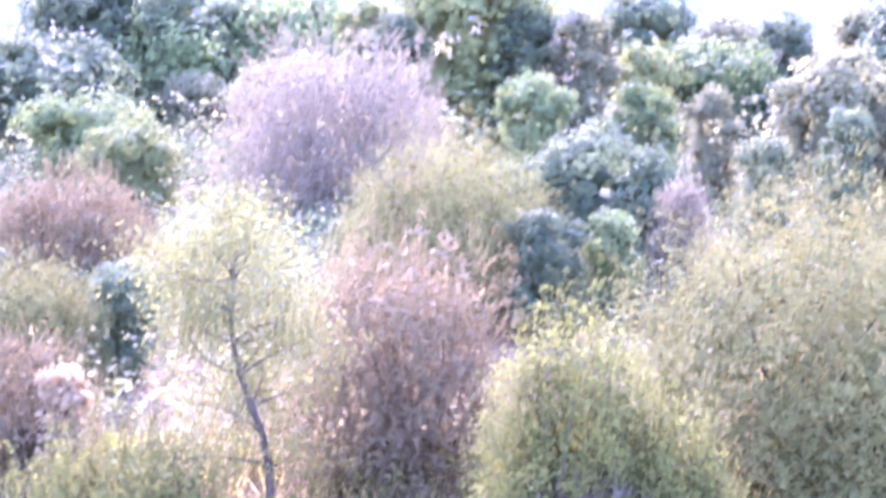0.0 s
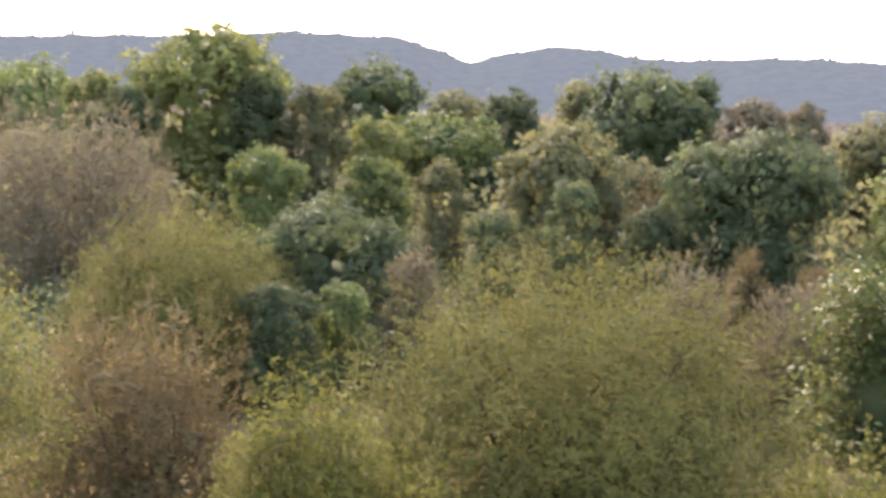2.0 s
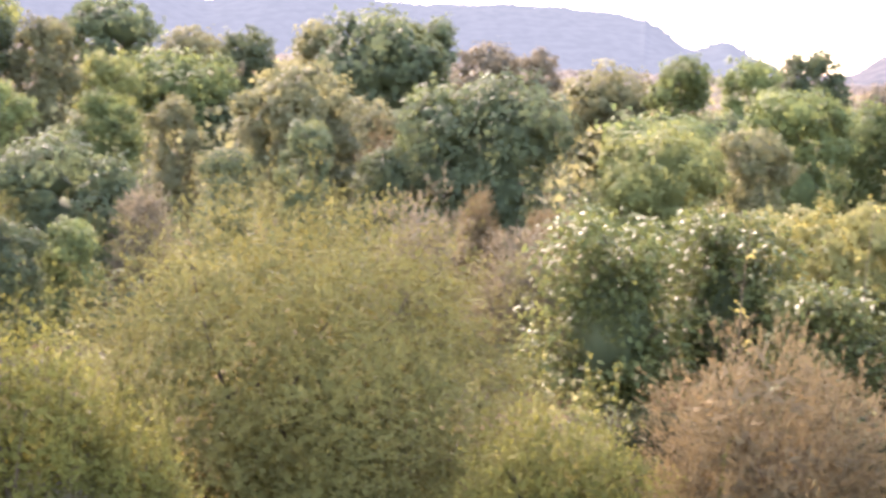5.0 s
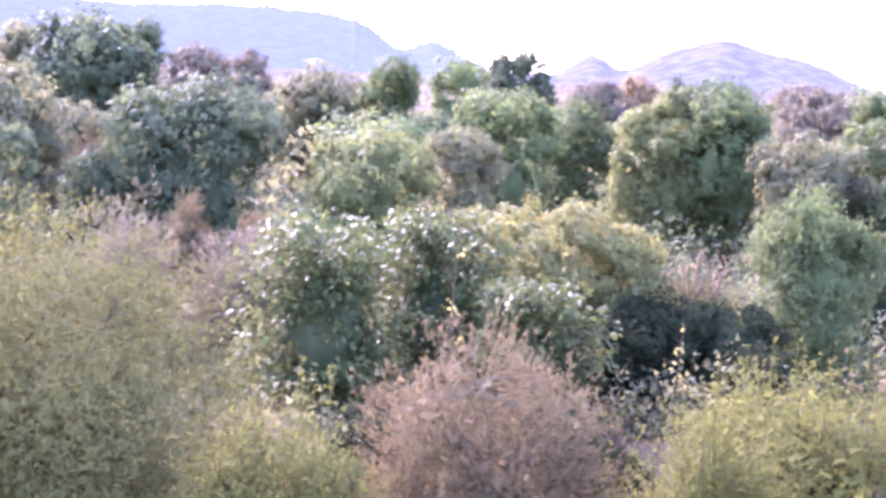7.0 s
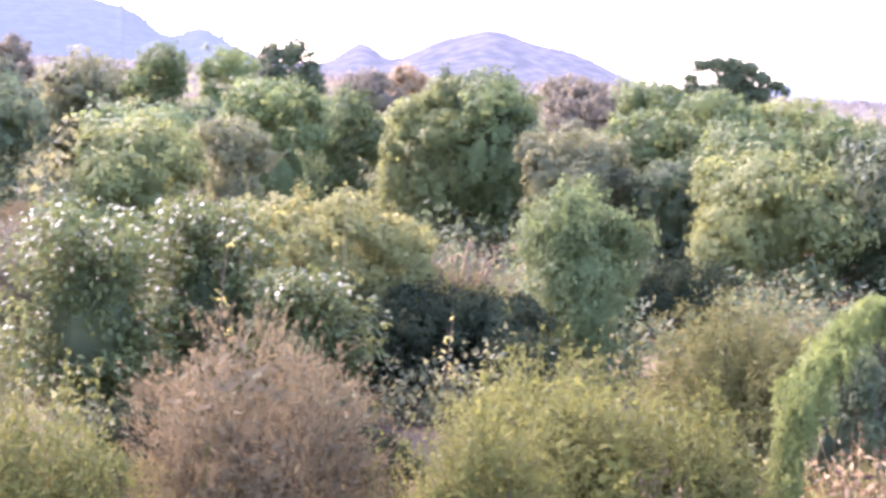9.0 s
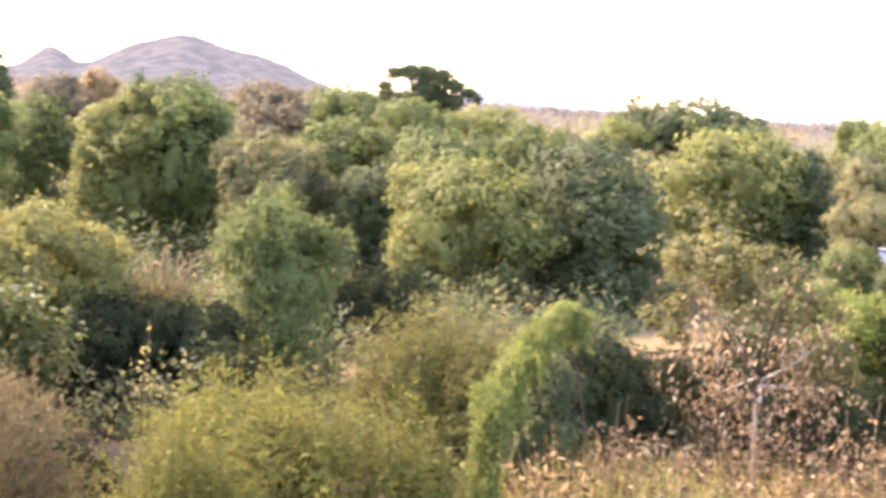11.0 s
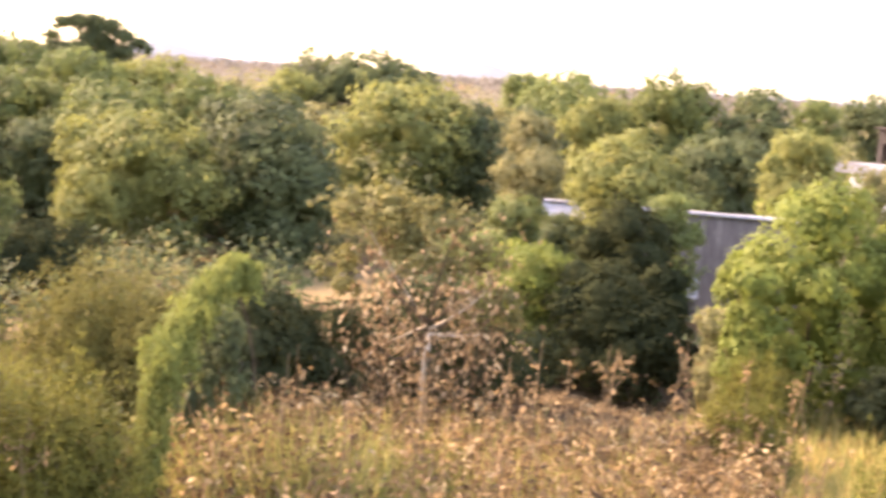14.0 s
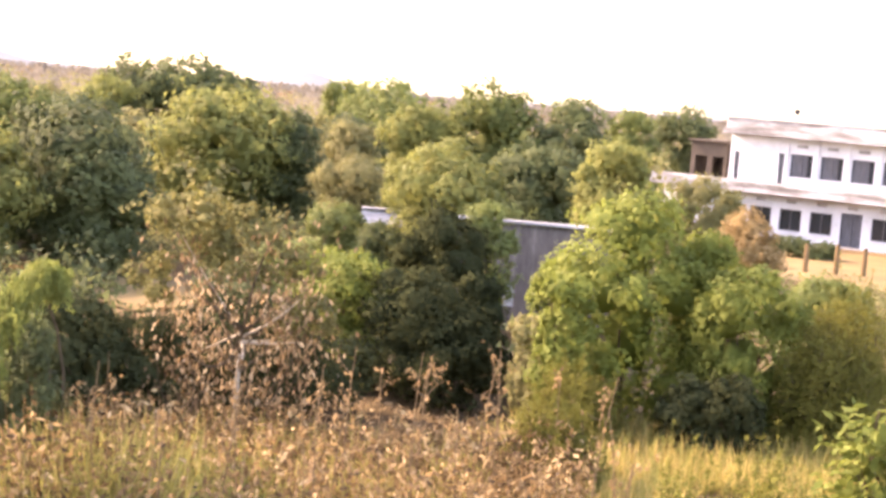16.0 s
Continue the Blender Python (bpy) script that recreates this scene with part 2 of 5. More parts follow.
def leaf_tris(base, along, normal, length, width):
    """Three-cornered leaves for foliage seen from afar."""
    side = unit(np.cross(along, normal))
    length, width = np.reshape(length, (-1, 1)), np.reshape(width, (-1, 1)) * 0.72
    v = np.stack([base + side * width, base + along * length, base - side * width], 1)
    return v.reshape(-1, 3), np.arange(len(base) * 3).reshape(-1, 3)


def ribbons(points, width, rng):
    """Thin twigs: points (n, k, 3), tapering ribbons."""
    n, k, _ = points.shape
    d = unit(points[:, -1] - points[:, 0])
    side = unit(np.cross(d, unit(rng.normal(size=(n, 3)))))
    w = np.linspace(1.0, 0.35, k)[None, :, None] * np.reshape(width, (-1, 1, 1)) / 2
    v = np.stack([points - side[:, None] * w, points + side[:, None] * w], 2).reshape(-1, 3)
    i = np.arange(n)[:, None] * 2 * k + np.arange(k - 1)[None] * 2
    f = np.stack([i, i + 1, i + 3, i + 2], -1).reshape(-1, 4)
    return v, f


def join(*pieces):
    vs, fs, o = [], [], 0
    for v, f in pieces:
        vs.append(v)
        fs.append(f + o)
        o += len(v)
    return np.concatenate(vs), np.concatenate(fs)


def tube(path, radii, sides=6):
    path = np.asarray(path, dtype=float)
    d = unit(np.gradient(path, axis=0))
    a = unit(np.cross(d, np.array([0.31, 0.87, 0.12])))
    b = np.cross(d, a)
    ang = np.arange(sides) / sides * 2 * np.pi
    ring = np.cos(ang)[None, :, None] * a[:, None] + np.sin(ang)[None, :, None] * b[:, None]
    v = (path[:, None] + ring * np.reshape(radii, (-1, 1, 1))).reshape(-1, 3)
    k = len(path)
    i, j = np.meshgrid(np.arange(k - 1), np.arange(sides), indexing="ij")
    jn = (j + 1) % sides
    f = np.stack([i * sides + j, i * sides + jn, (i + 1) * sides + jn, (i + 1) * sides + j], -1).reshape(-1, 4)
    return v, f


def bent(a, b, rng, sag=0.12, k=6):
    a, b = np.asarray(a, float), np.asarray(b, float)
    s = np.linspace(0, 1, k)[:, None]
    off = rng.normal(size=3) * np.linalg.norm(b - a) * sag
    return a + (b - a) * s + off * (s * (1 - s) * 2)


def ball(rng, n):
    return unit(rng.normal(size=(n, 3)))


# ---- plants ----
def stems(thing, rng, height, radius, tops, bark, girth):
    """A trunk and limbs reaching into the crown."""
    fork = np.array([rng.normal() * 0.06 * radius, rng.normal() * 0.06 * radius, height * 0.3])
    base = np.array([0, 0, -0.15])
    p = bent(base, fork, rng)
    child("trunk", mesh_of("trunk", *tube(p, np.linspace(girth, girth * 0.7, len(p)), 8), bark, True), thing)
    for t in tops:
        q = bent(fork, t, rng, 0.15)
        child("limb", mesh_of("limb", *tube(q, np.linspace(girth * 0.5, girth * 0.1, len(q))), bark, True), thing)


def sphere_net(steps):
    bm = bmesh.new()
    bmesh.ops.create_icosphere(bm, subdivisions=steps, radius=1.0)
    bm.verts.index_update()
    v = np.array([q.co[:] for q in bm.verts])
    f = np.array([[q.index for q in g.verts] for g in bm.faces])
    bm.free()
    return v, f


FINE_NET, COARSE_NET = sphere_net(2), sphere_net(1)


def bumps(d, knobs, width, lift):
    """How far a lumpy mass swells in the directions d, and the knob that each lies on. Low and high knobs take turns."""
    dot = d @ knobs.T
    j = dot.argmax(1)
    k = np.clip(1 - (1 - dot[np.arange(len(d)), j]) / width, 0, 1)
    high = 0.35 + 0.65 * ((j * 0.618034) % 1.0)
    return 1 - 0.5 * lift + lift * high * np.sqrt(k), j


def ragged(p, wave, ph):
    """Uneven swelling through space, at two scales."""
    a = np.sin(p[:, 0] * wave + ph[0] + 1.3 * np.sin(p[:, 2] * wave * 0.8)) * np.sin(p[:, 1] * wave + ph[1]) * np.sin(p[:, 2] * wave * 1.2 + ph[2])
    b = np.sin(p[:, 0] * wave * 2.7 + ph[3]) * np.sin(p[:, 1] * wave * 2.9 + ph[4] + p[:, 0]) * np.sin(p[:, 2] * wave * 2.5 + ph[5])
    return a + 0.6 * b


def inner_mass(rng, centres, radii, knobs=None, width=0.12, lift=0.0, net=FINE_NET):
    """The closed inner foliage of a crown: crumpled rounded masses, radii (n, 3)."""
    pieces = []
    ball_v, ball_f = net
    for i, (c, r) in enumerate(zip(centres, radii)):
        k = 1 + rng.normal(size=len(ball_v)) * 0.10
        if knobs is not None:
            k = k * bumps(ball_v, knobs[i], width, lift)[0]
        v = c + ball_v * k[:, None] * r
        v[:, 2] = np.maximum(v[:, 2], 0.03)
        pieces.append((v, ball_f))
    return join(*pieces)


def lobed_crown(rng, height, radius, foot, leaves, size, droop=0.0, aspect=0.55, loose=0.32, core=0.58, lift=0.46, net=FINE_NET):
    """Leaves all over a few large knobbly masses that run into one another, round a closed inner foliage."""
    masses = int(5 + min(radius, 3))
    ma = np.arange(masses) * 2.4 + rng.uniform(-0.6, 0.6, masses)
    far = radius * rng.uniform(0.36, 0.62, masses)
    mr = radius * rng.uniform(0.38, 0.56, masses)
    top = height * (1 - rng.uniform(0.05, 0.55, masses) * far / radius)
    far[0], top[0], mr[0] = radius * 0.10, height, radius * rng.uniform(0.56, 0.74)
    mid = np.stack([np.cos(ma) * far, np.sin(ma) * far, np.maximum(top - mr * 0.85, foot + mr * 0.4)], -1)
    rad = mr[:, None] * np.array([1, 1, 0.85])
    lead = int(3 + min(radius, 3))
    la = rng.uniform(0, 6.28) + np.arange(lead) * 2.2
    lf, lr = radius * rng.uniform(0.3, 0.8, lead), radius * rng.uniform(0.17, 0.30, lead)
    lz = height * (1.0 - 0.38 * (lf / radius) ** 2) - lr * 0.5 - height * rng.uniform(0, 0.06, lead)
    mid = np.concatenate([mid, np.stack([np.cos(la) * lf, np.sin(la) * lf, lz], -1)])
    rad = np.concatenate([rad, lr[:, None] * np.array([1, 1, 1.0])])
    if foot < 0.15 * height:
        skirt = radius * 0.95
        lower = int(4 + min(height / radius, 3))
        la = np.arange(lower) * 2.1 + rng.uniform(0, 6.28)
        lz = rng.uniform(0.2, 0.62, lower) * height
        mid = np.concatenate([mid, [(0, 0, 0.44 * height)], np.stack([np.cos(la) * skirt * 0.5, np.sin(la) * skirt * 0.5, lz], -1)])
        rad = np.concatenate([rad, [(skirt * 0.78, skirt * 0.78, 0.47 * height)], np.stack([skirt * rng.uniform(0.36, 0.54, lower)] * 2 + [np.minimum(lz, height * rng.uniform(0.16, 0.28, lower))], -1)])
    knobs = [ball(rng, int(9 + 16 * (r[0] / radius) + 5 * r[0])) for r in rad]
    width = 0.075
    ph = rng.uniform(0, 6.28, 6)
    more = int(leaves * 2.6)
    share = rad[:, 0] * (rad[:, 0] + 1.3 * rad[:, 2])
    own = rng.choice(len(rad), more, p=share / share.sum())
    d = ball(rng, more)
    r, hub = np.empty(more), np.empty((more, 3))
    for i in range(len(rad)):
        on = own == i
        r[on], j = bumps(d[on], knobs[i], width, lift)
        hub[on] = mid[i] + knobs[i][j] * rad[i] * 0.62
    r *= rng.uniform(0.70, 1.06, more)
    r += 0.18 * ragged(mid[own] + d * rad[own], 3.4 / max(radius, 1.0) ** 0.5, ph)
    at = mid[own] + d * rad[own] * r[:, None]
    keep = at[:, 2] > 0.04
    for i in range(len(rad)):
        keep &= (own == i) | (np.linalg.norm((at - mid[i]) / rad[i], axis=1) > 0.86)
    at, d, hub = at[keep][:leaves], d[keep][:leaves], hub[keep][:leaves]
    n = len(at)
    # a share of the leaves stands out in sprigs
    sprigs = int(16 + 12 * radius)
    lead = rng.integers(0, n, sprigs)
    m = int(n * 0.16)
    pick = rng.integers(0, sprigs, m)
    stretch = rng.uniform(0.0, 0.26, (m, 1)) * radius * rng.uniform(0.3, 1.0, sprigs)[pick][:, None]
    grow = unit(d[lead] + np.array([0, 0, 0.7]) + ball(rng, sprigs) * 0.5)
    at[:m] = at[lead][pick] + grow[pick] * stretch + rng.normal(size=(m, 3)) * (0.05 + 0.03 * radius)
    d[:m], hub[:m] = d[lead][pick], hub[lead][pick]
    at[:, 2] = np.clip(at[:, 2], 0.04, height * 1.03)
    wide = max(np.percentile(np.abs(at[:, 0]), 97.5), np.percentile(np.abs(at[:, 1]), 97.5))
    fitted = np.array([radius / wide, radius / wide, height / np.percentile(at[:, 2], 98.0)])
    at, hub, mid, rad = at * fitted, hub * fitted, mid * fitted, rad * fitted
    face = unit(unit(at - hub) * 0.8 + d * 0.5 + ball(rng, n) * loose + np.array([0, 0, 0.2]))
    along = unit(np.cross(face, ball(rng, n)) + ball(rng, n) * 0.3 + np.array([0, 0, -droop]))
    s = size * rng.uniform(0.6, 1.35, n)
    leaf = leaf_tris(at - along * s[:, None] * 0.5, along, face, s, s * aspect)
    if core:
        leaf = join(leaf, inner_mass(rng, mid, rad * core, knobs, width, lift, net))
    return leaf, mid


def leafy(kind, rng, height, radius, distance):
    """Broadleaf tree: trunk, limbs, a crown of clumps."""
    thing = new("tree")
    size = 0.065 + 0.00085 * distance
    area = math.pi * 2 * radius * (0.6 * radius + height)
    most = 10500 if distance < 50 else 8000 if distance < 90 else 6000
    size = max(size, math.sqrt(1.3 * area / (0.5 * most)))
    n = int(max(2000, (1.6 if distance < 50 else 1.3) * area / (size * size * 0.5)))
    (v, f), c = lobed_crown(rng, height, radius, height * 0.03, n, size, core=0.42 if distance < 50 else 0.58, net=FINE_NET if distance < 50 else COARSE_NET)
    stems(thing, rng, height, radius, c[:5], BARK, 0.05 + 0.025 * radius)
    child("crown", mesh_of("crown", v, f, LEAF[kind]), thing)
    return thing


def broad(kind, rng, height, radius, distance):
    """Shrub with large stiff leaves held flat on outspread branches."""
    thing = new("large_leaved_shrub")
    at = []
    pads = int(16 + 14 * radius)
    for i in range(pads):
        h = height * (0.16 + 0.82 * (i + 0.5) / pads)
        a = i * 2.4 + rng.uniform(-0.5, 0.5)
        reach = radius * (1.12 - 0.55 * (h / height) ** 2) * rng.uniform(0.45, 1.0)
        tip = np.array([math.cos(a) * reach, math.sin(a) * reach, h])
        q = bent((0.05 * math.cos(a), 0.05 * math.sin(a), max(0.05, h - 0.5 - reach * 0.5)), tip, rng, 0.14)
        child("branch", mesh_of("branch", *tube(q, np.linspace(0.022, 0.006, len(q)), 5), BARK, True), thing)
        m = int(75 + 85 * radius)
        k = rng.uniform(0.25, 1.08, (m, 1))
        p = q[0] + (tip - q[0]) * k + rng.normal(size=(m, 3)) * np.array([0.30, 0.30, 0.10]) * (0.55 + 0.25 * radius)
        at.append(p)
    at = np.concatenate(at)
    at[:, 2] = np.clip(at[:, 2], 0.06, height + 0.05)
    n = len(at)
    out = unit(at * np.array([1, 1, 0]) + 1e-6)
    along = unit(out * 0.7 + ball(rng, n) * 0.7 + np.array([0, 0, -0.25]))
    face = unit(np.array([0, 0, 1.0]) + ball(rng, n) * 0.6)
    s = rng.uniform(0.11, 0.24, n)
    leaf = leaf_quads(at, along, face, s, s * 0.5)
    child("crown", mesh_of("crown", *leaf, LEAF[kind]), thing)
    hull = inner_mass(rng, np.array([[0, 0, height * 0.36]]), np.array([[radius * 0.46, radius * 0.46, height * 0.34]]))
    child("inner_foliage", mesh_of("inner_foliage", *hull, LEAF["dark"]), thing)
    stems(thing, rng, height, radius, [np.array([0, 0, height * 0.9])], BARK, 0.05)
    return thing


def dome_points(rng, n, height, radius, inner):
    d = ball(rng, n)
    d[:, 2] = np.abs(d[:, 2])
    k = rng.uniform(inner, 1.0, n) ** 0.6
    wave = 1 + 0.06 * np.sin(np.arctan2(d[:, 1], d[:, 0]) * 5 + radius) + 0.05 * np.sin(np.arctan2(d[:, 1], d[:, 0]) * 9 + height * 3) + 0.05 * np.sin(d[:, 2] * 9 + d[:, 0] * 6)
    out = np.sign(d) * np.abs(d) ** 0.82
    return out * (k * wave)[:, None] * np.array([radius, radius, height]), d


def bush_heart(rng, height, radius, size, slim, layers):
    """The crowded middle of a bush: leaves or twigs, closer together towards the heart."""
    n = int(layers * 1.6 * radius * height / (0.5 * size * size * slim))
    d = ball(rng, n)
    d[:, 2] = np.abs(d[:, 2])
    k = 0.92 * rng.uniform(0, 1, n) ** 0.55
    at = np.sign(d) * np.abs(d) ** 0.82 * k[:, None] * np.array([radius, radius, height])
    at *= (1 + 0.12 * ragged(at, 2.6, rng.uniform(0, 6.28, 6)))[:, None]
    at[:, 2] = np.clip(at[:, 2], 0.05, height * 0.95)
    s = size * rng.uniform(0.6, 1.3, n)
    face = unit(d + ball(rng, n) * 0.5 + np.array([0, 0, 0.3]))
    return leaf_tris(at, unit(np.cross(face, ball(rng, n)) + np.array([0, 0, 0.4])), face, s, s * slim)


def spray(kind, rng, height, radius, distance):
    """Feathery thorn bush: arching twigs set with small leaflets, stems from the foot."""
    thing = new("thorn_bush")
    n = int(400 + 420 * radius * height)
    reach = (0.22 if kind == "yellow" else 0.15) + 0.03 * radius
    p0, d = dome_points(rng, n, height - reach * 0.75, max(radius * 1.12 - reach * 0.4, 0.3), 0.48)
    p0 *= (1 + 0.07 * ragged(p0, 2.6, rng.uniform(0, 6.28, 6)))[:, None]
    p0[:, 2] = np.maximum(p0[:, 2], 0.05)
    out = unit(d + np.array([0, 0, 0.45]) + ball(rng, n) * 0.6)
    s = np.linspace(0, 1, 3)[None, :, None]
    ln = reach * rng.uniform(0.6, 1.25, (n, 1, 1))
    pts = p0[:, None] + out[:, None] * s * ln + np.array([0, 0, -0.16]) * (s ** 2) * ln
    tw = ribbons(pts[::2], np.full(len(pts[::2]), 0.009), rng)
    m = 11
    q = rng.uniform(0.05, 1.0, (n, m, 1))
    at = (p0[:, None] + out[:, None] * q * ln + np.array([0, 0, -0.16]) * q ** 2 * ln).reshape(-1, 3)
    at += rng.normal(size=at.shape) * 0.07
    along = unit(np.repeat(out, m, 0) * 0.6 + ball(rng, n * m))
    face = unit(np.repeat(d, m, 0) + ball(rng, n * m) * 0.24 + np.array([0, 0, 0.5]))
    size = rng.uniform(0.030, 0.059, n * m) * (1 + distance * 0.006)
    lv = leaf_tris(at, along, face, size, size * 0.45)
    if kind == "yellow":
        for i in range(int(9 + radius * 8)):
            x, y = rng.normal(size=2) * radius * 0.5
            hb = height * max(0.4, 1 - (x * x + y * y) / (1.2 * radius * radius)) ** 0.5
            tip = np.array([x, y, hb]) + np.array([rng.normal() * 0.12, rng.normal() * 0.12, rng.uniform(0.2, 0.75)])
            b = bent((x, y, hb * 0.6), tip, rng, 0.06, 8)
            lf = b[rng.integers(2, 8, 40)] + rng.normal(size=(40, 3)) * 0.016
            sz = rng.uniform(0.04, 0.075, 40)
            v, f = join(tube(b, np.linspace(0.012, 0.004, 8), 4), leaf_quads(lf, unit(ball(rng, 40) + np.array([0, 0, 0.6])), ball(rng, 40), sz, sz * 0.4))
            child("shoot", mesh_of("shoot", v, f, LEAF[kind]), thing)
    for i in range(6):
        a = i * 1.05 + rng.uniform(-0.4, 0.4)
        tip = np.array([math.cos(a) * radius * 0.6, math.sin(a) * radius * 0.6, height * rng.uniform(0.55, 0.8)])
        b = bent((math.cos(a) * 0.1, math.sin(a) * 0.1, -0.1), tip, rng, 0.2)
        child("stem", mesh_of("stem", *tube(b, np.linspace(0.045, 0.012, len(b))), BARK, True), thing)
    child("twig_crown", mesh_of("twig_crown", *tw, BARK), thing)
    child("foliage", mesh_of("foliage", *lv, LEAF[kind]), thing)
    child("inner_foliage", mesh_of("inner_foliage", *bush_heart(rng, height, radius, 0.11 + 0.001 * distance, 0.6, 2.5), LEAF[kind]), thing)
    return thing


def twig(kind, rng, height, radius, distance):
    """Leafless bush: a haze of fine upright twigs with a few dry bracts."""
    thing = new("bare_bush")
    n = int(min(7000, 1000 + 650 * radius * height))
    reach = 0.17 + 0.035 * radius + 0.002 * max(distance - 30, 0)
    coarse = 1 + max(distance - 30, 0) * 0.022
    p0, d = dome_points(rng, n, height - reach * 0.8, max(radius * 1.12 - reach * 0.2, 0.2), 0.38)
    p0 *= (1 + 0.12 * ragged(p0, 2.4, rng.uniform(0, 6.28, 6)))[:, None]
    p0[:, 2] = np.maximum(p0[:, 2], 0.05)
    out = unit(d * 1.0 + np.array([0, 0, 0.30]) + ball(rng, n) * 0.6)
    s = np.linspace(0, 1, 3)[None, :, None]
    ln = reach * rng.uniform(0.6, 1.5, (n, 1, 1))
    pts = p0[:, None] + out[:, None] * s * ln + rng.normal(size=(n, 1, 3)) * 0.07 * s ** 2
    tw = ribbons(pts, np.full(n, 0.010 * coarse), rng)
    m = 5
    q = rng.uniform(0.1, 1.0, (n, m, 1))
    at = (p0[:, None] + out[:, None] * q * ln).reshape(-1, 3)
    size = rng.uniform(0.03, 0.065, n * m) * coarse
    lv = leaf_tris(at, unit(np.repeat(out, m, 0) + ball(rng, n * m) * 0.8), unit(np.repeat(d, m, 0) + ball(rng, n * m) * 0.6), size, size * 0.45)
    for i in range(7):
        a = i * 0.9 + rng.uniform(-0.3, 0.3)
        tip = np.array([math.cos(a) * radius * 0.5, math.sin(a) * radius * 0.5, height * rng.uniform(0.6, 0.85)])
        b = bent((math.cos(a) * 0.08, math.sin(a) * 0.08, -0.1), tip, rng, 0.12)
        child("stem", mesh_of("stem", *tube(b, np.linspace(0.035, 0.008, len(b))), BARK, True), thing)
    child("twig_crown", mesh_of("twig_crown", *tw, LEAF[kind]), thing)
    child("foliage", mesh_of("foliage", *lv, LEAF[kind]), thing)
    child("inner_crown", mesh_of("inner_crown", *bush_heart(rng, height, radius, 0.15 + 0.002 * distance, 0.3, 2.1), LEAF[kind]), thing)
    return thing


def droop(kind, rng, height, radius, distance):
    """Tree of loose lobes hung with trailing leafy strands."""
    thing = new("trailing_tree")
    (v, f), c = lobed_crown(rng, height, radius, 0.02, int(2600 + 3600 * radius), 0.10, 0.5, lift=0.62)
    v[:, :2] *= (1.22 - 0.5 * v[:, 2:] / height)
    c[:, :2] *= (1.22 - 0.5 * c[:, 2:] / height)
    n = int(110 + 60 * radius * height)
    top = c[rng.integers(0, len(c), n)] + rng.normal(size=(n, 3)) * np.array([0.22, 0.22, 0.12]) * radius
    top[:, 2] = np.clip(top[:, 2], 0.3, height - 0.1)
    fall = np.minimum(rng.uniform(0.2, 1.1, n), top[:, 2] * 0.9)
    m = 34
    q = np.sort(rng.uniform(0, 1, (n, m, 1)), 1)
    outw = unit(top * np.array([1, 1, 0]) + rng.normal(size=(n, 3)) * 0.3)
    at = top[:, None] + outw[:, None] * (0.22 * radius * np.sqrt(q)) + np.array([0, 0, -1.0]) * (q ** 1.4) * fall[:, None, None]
    at = (at + rng.normal(size=at.shape) * 0.045).reshape(-1, 3)
    at[:, 2] = np.maximum(at[:, 2], 0.04)
    along = unit(ball(rng, n * m) * 0.6 + np.array([0, 0, -0.9]))
    face = unit(np.repeat(outw, m, 0) + ball(rng, n * m) * 0.4 + np.array([0, 0, 0.5]))
    size = rng.uniform(0.06, 0.12, n * m)
    stems(thing, rng, height, radius, c[:6], BARK, 0.05)
    child("crown", mesh_of("crown", v, f, LEAF[kind]), thing)
    child("trailing_foliage", mesh_of("trailing_foliage", *leaf_quads(at, along, face, size, size * 0.5), LEAF[kind]), thing)
    return thing


def sapling(kind, rng, height, radius, distance):
    """Slender tree with a dark leaning trunk and open, light foliage."""
    thing = new("slender_tree")
    k = np.linspace(0, 1, 10)[:, None]
    p = np.array([0.45, 0, -0.1]) + (np.array([-0.55, 0, height * 0.80]) - np.array([0, 0, -0.1])) * k + np.array([0.14, 0.1, 0]) * np.sin(k * 7)
    child("trunk", mesh_of("trunk", *tube(p, np.linspace(0.075, 0.02, 10), 8), BARK, True), thing)
    tops = []
    for i in range(26):
        h = rng.uniform(0.22, 0.97)
        b = p[int(h * 9)]
        a = rng.uniform(0, 6.28)
        r = radius * rng.uniform(0.45, 0.95) * (1.15 - 0.45 * abs(h - 0.75))
        t = b + np.array([math.cos(a) * r, math.sin(a) * r, rng.uniform(0.1, 0.6)])
        t[2] = min(t[2], height - 0.2)
        tops.append(t)
        q = bent(b, t, rng, 0.15)
        child("limb", mesh_of("limb", *tube(q, np.linspace(0.025, 0.006, len(q))), BARK, True), thing)
    tops = np.array(tops + [p[-1] + np.array([0, 0, 0.5])] * 2)
    n = 14000
    pick = rng.integers(0, len(tops), n)
    at = tops[pick] + rng.normal(size=(n, 3)) * np.array([0.31, 0.31, 0.26])
    at[:, 2] = np.minimum(at[:, 2], height + rng.uniform(-0.25, 0.05, n))
    along = unit(ball(rng, n) * 0.8 + np.array([0, 0, -0.5]))
    size = rng.uniform(0.05, 0.105, n)
    lv = leaf_quads(at, along, unit(ball(rng, n) + np.array([0, 0, 0.5])), size, size * 0.5)
    child("crown", mesh_of("crown", *lv, LEAF[kind]), thing)
    return thing


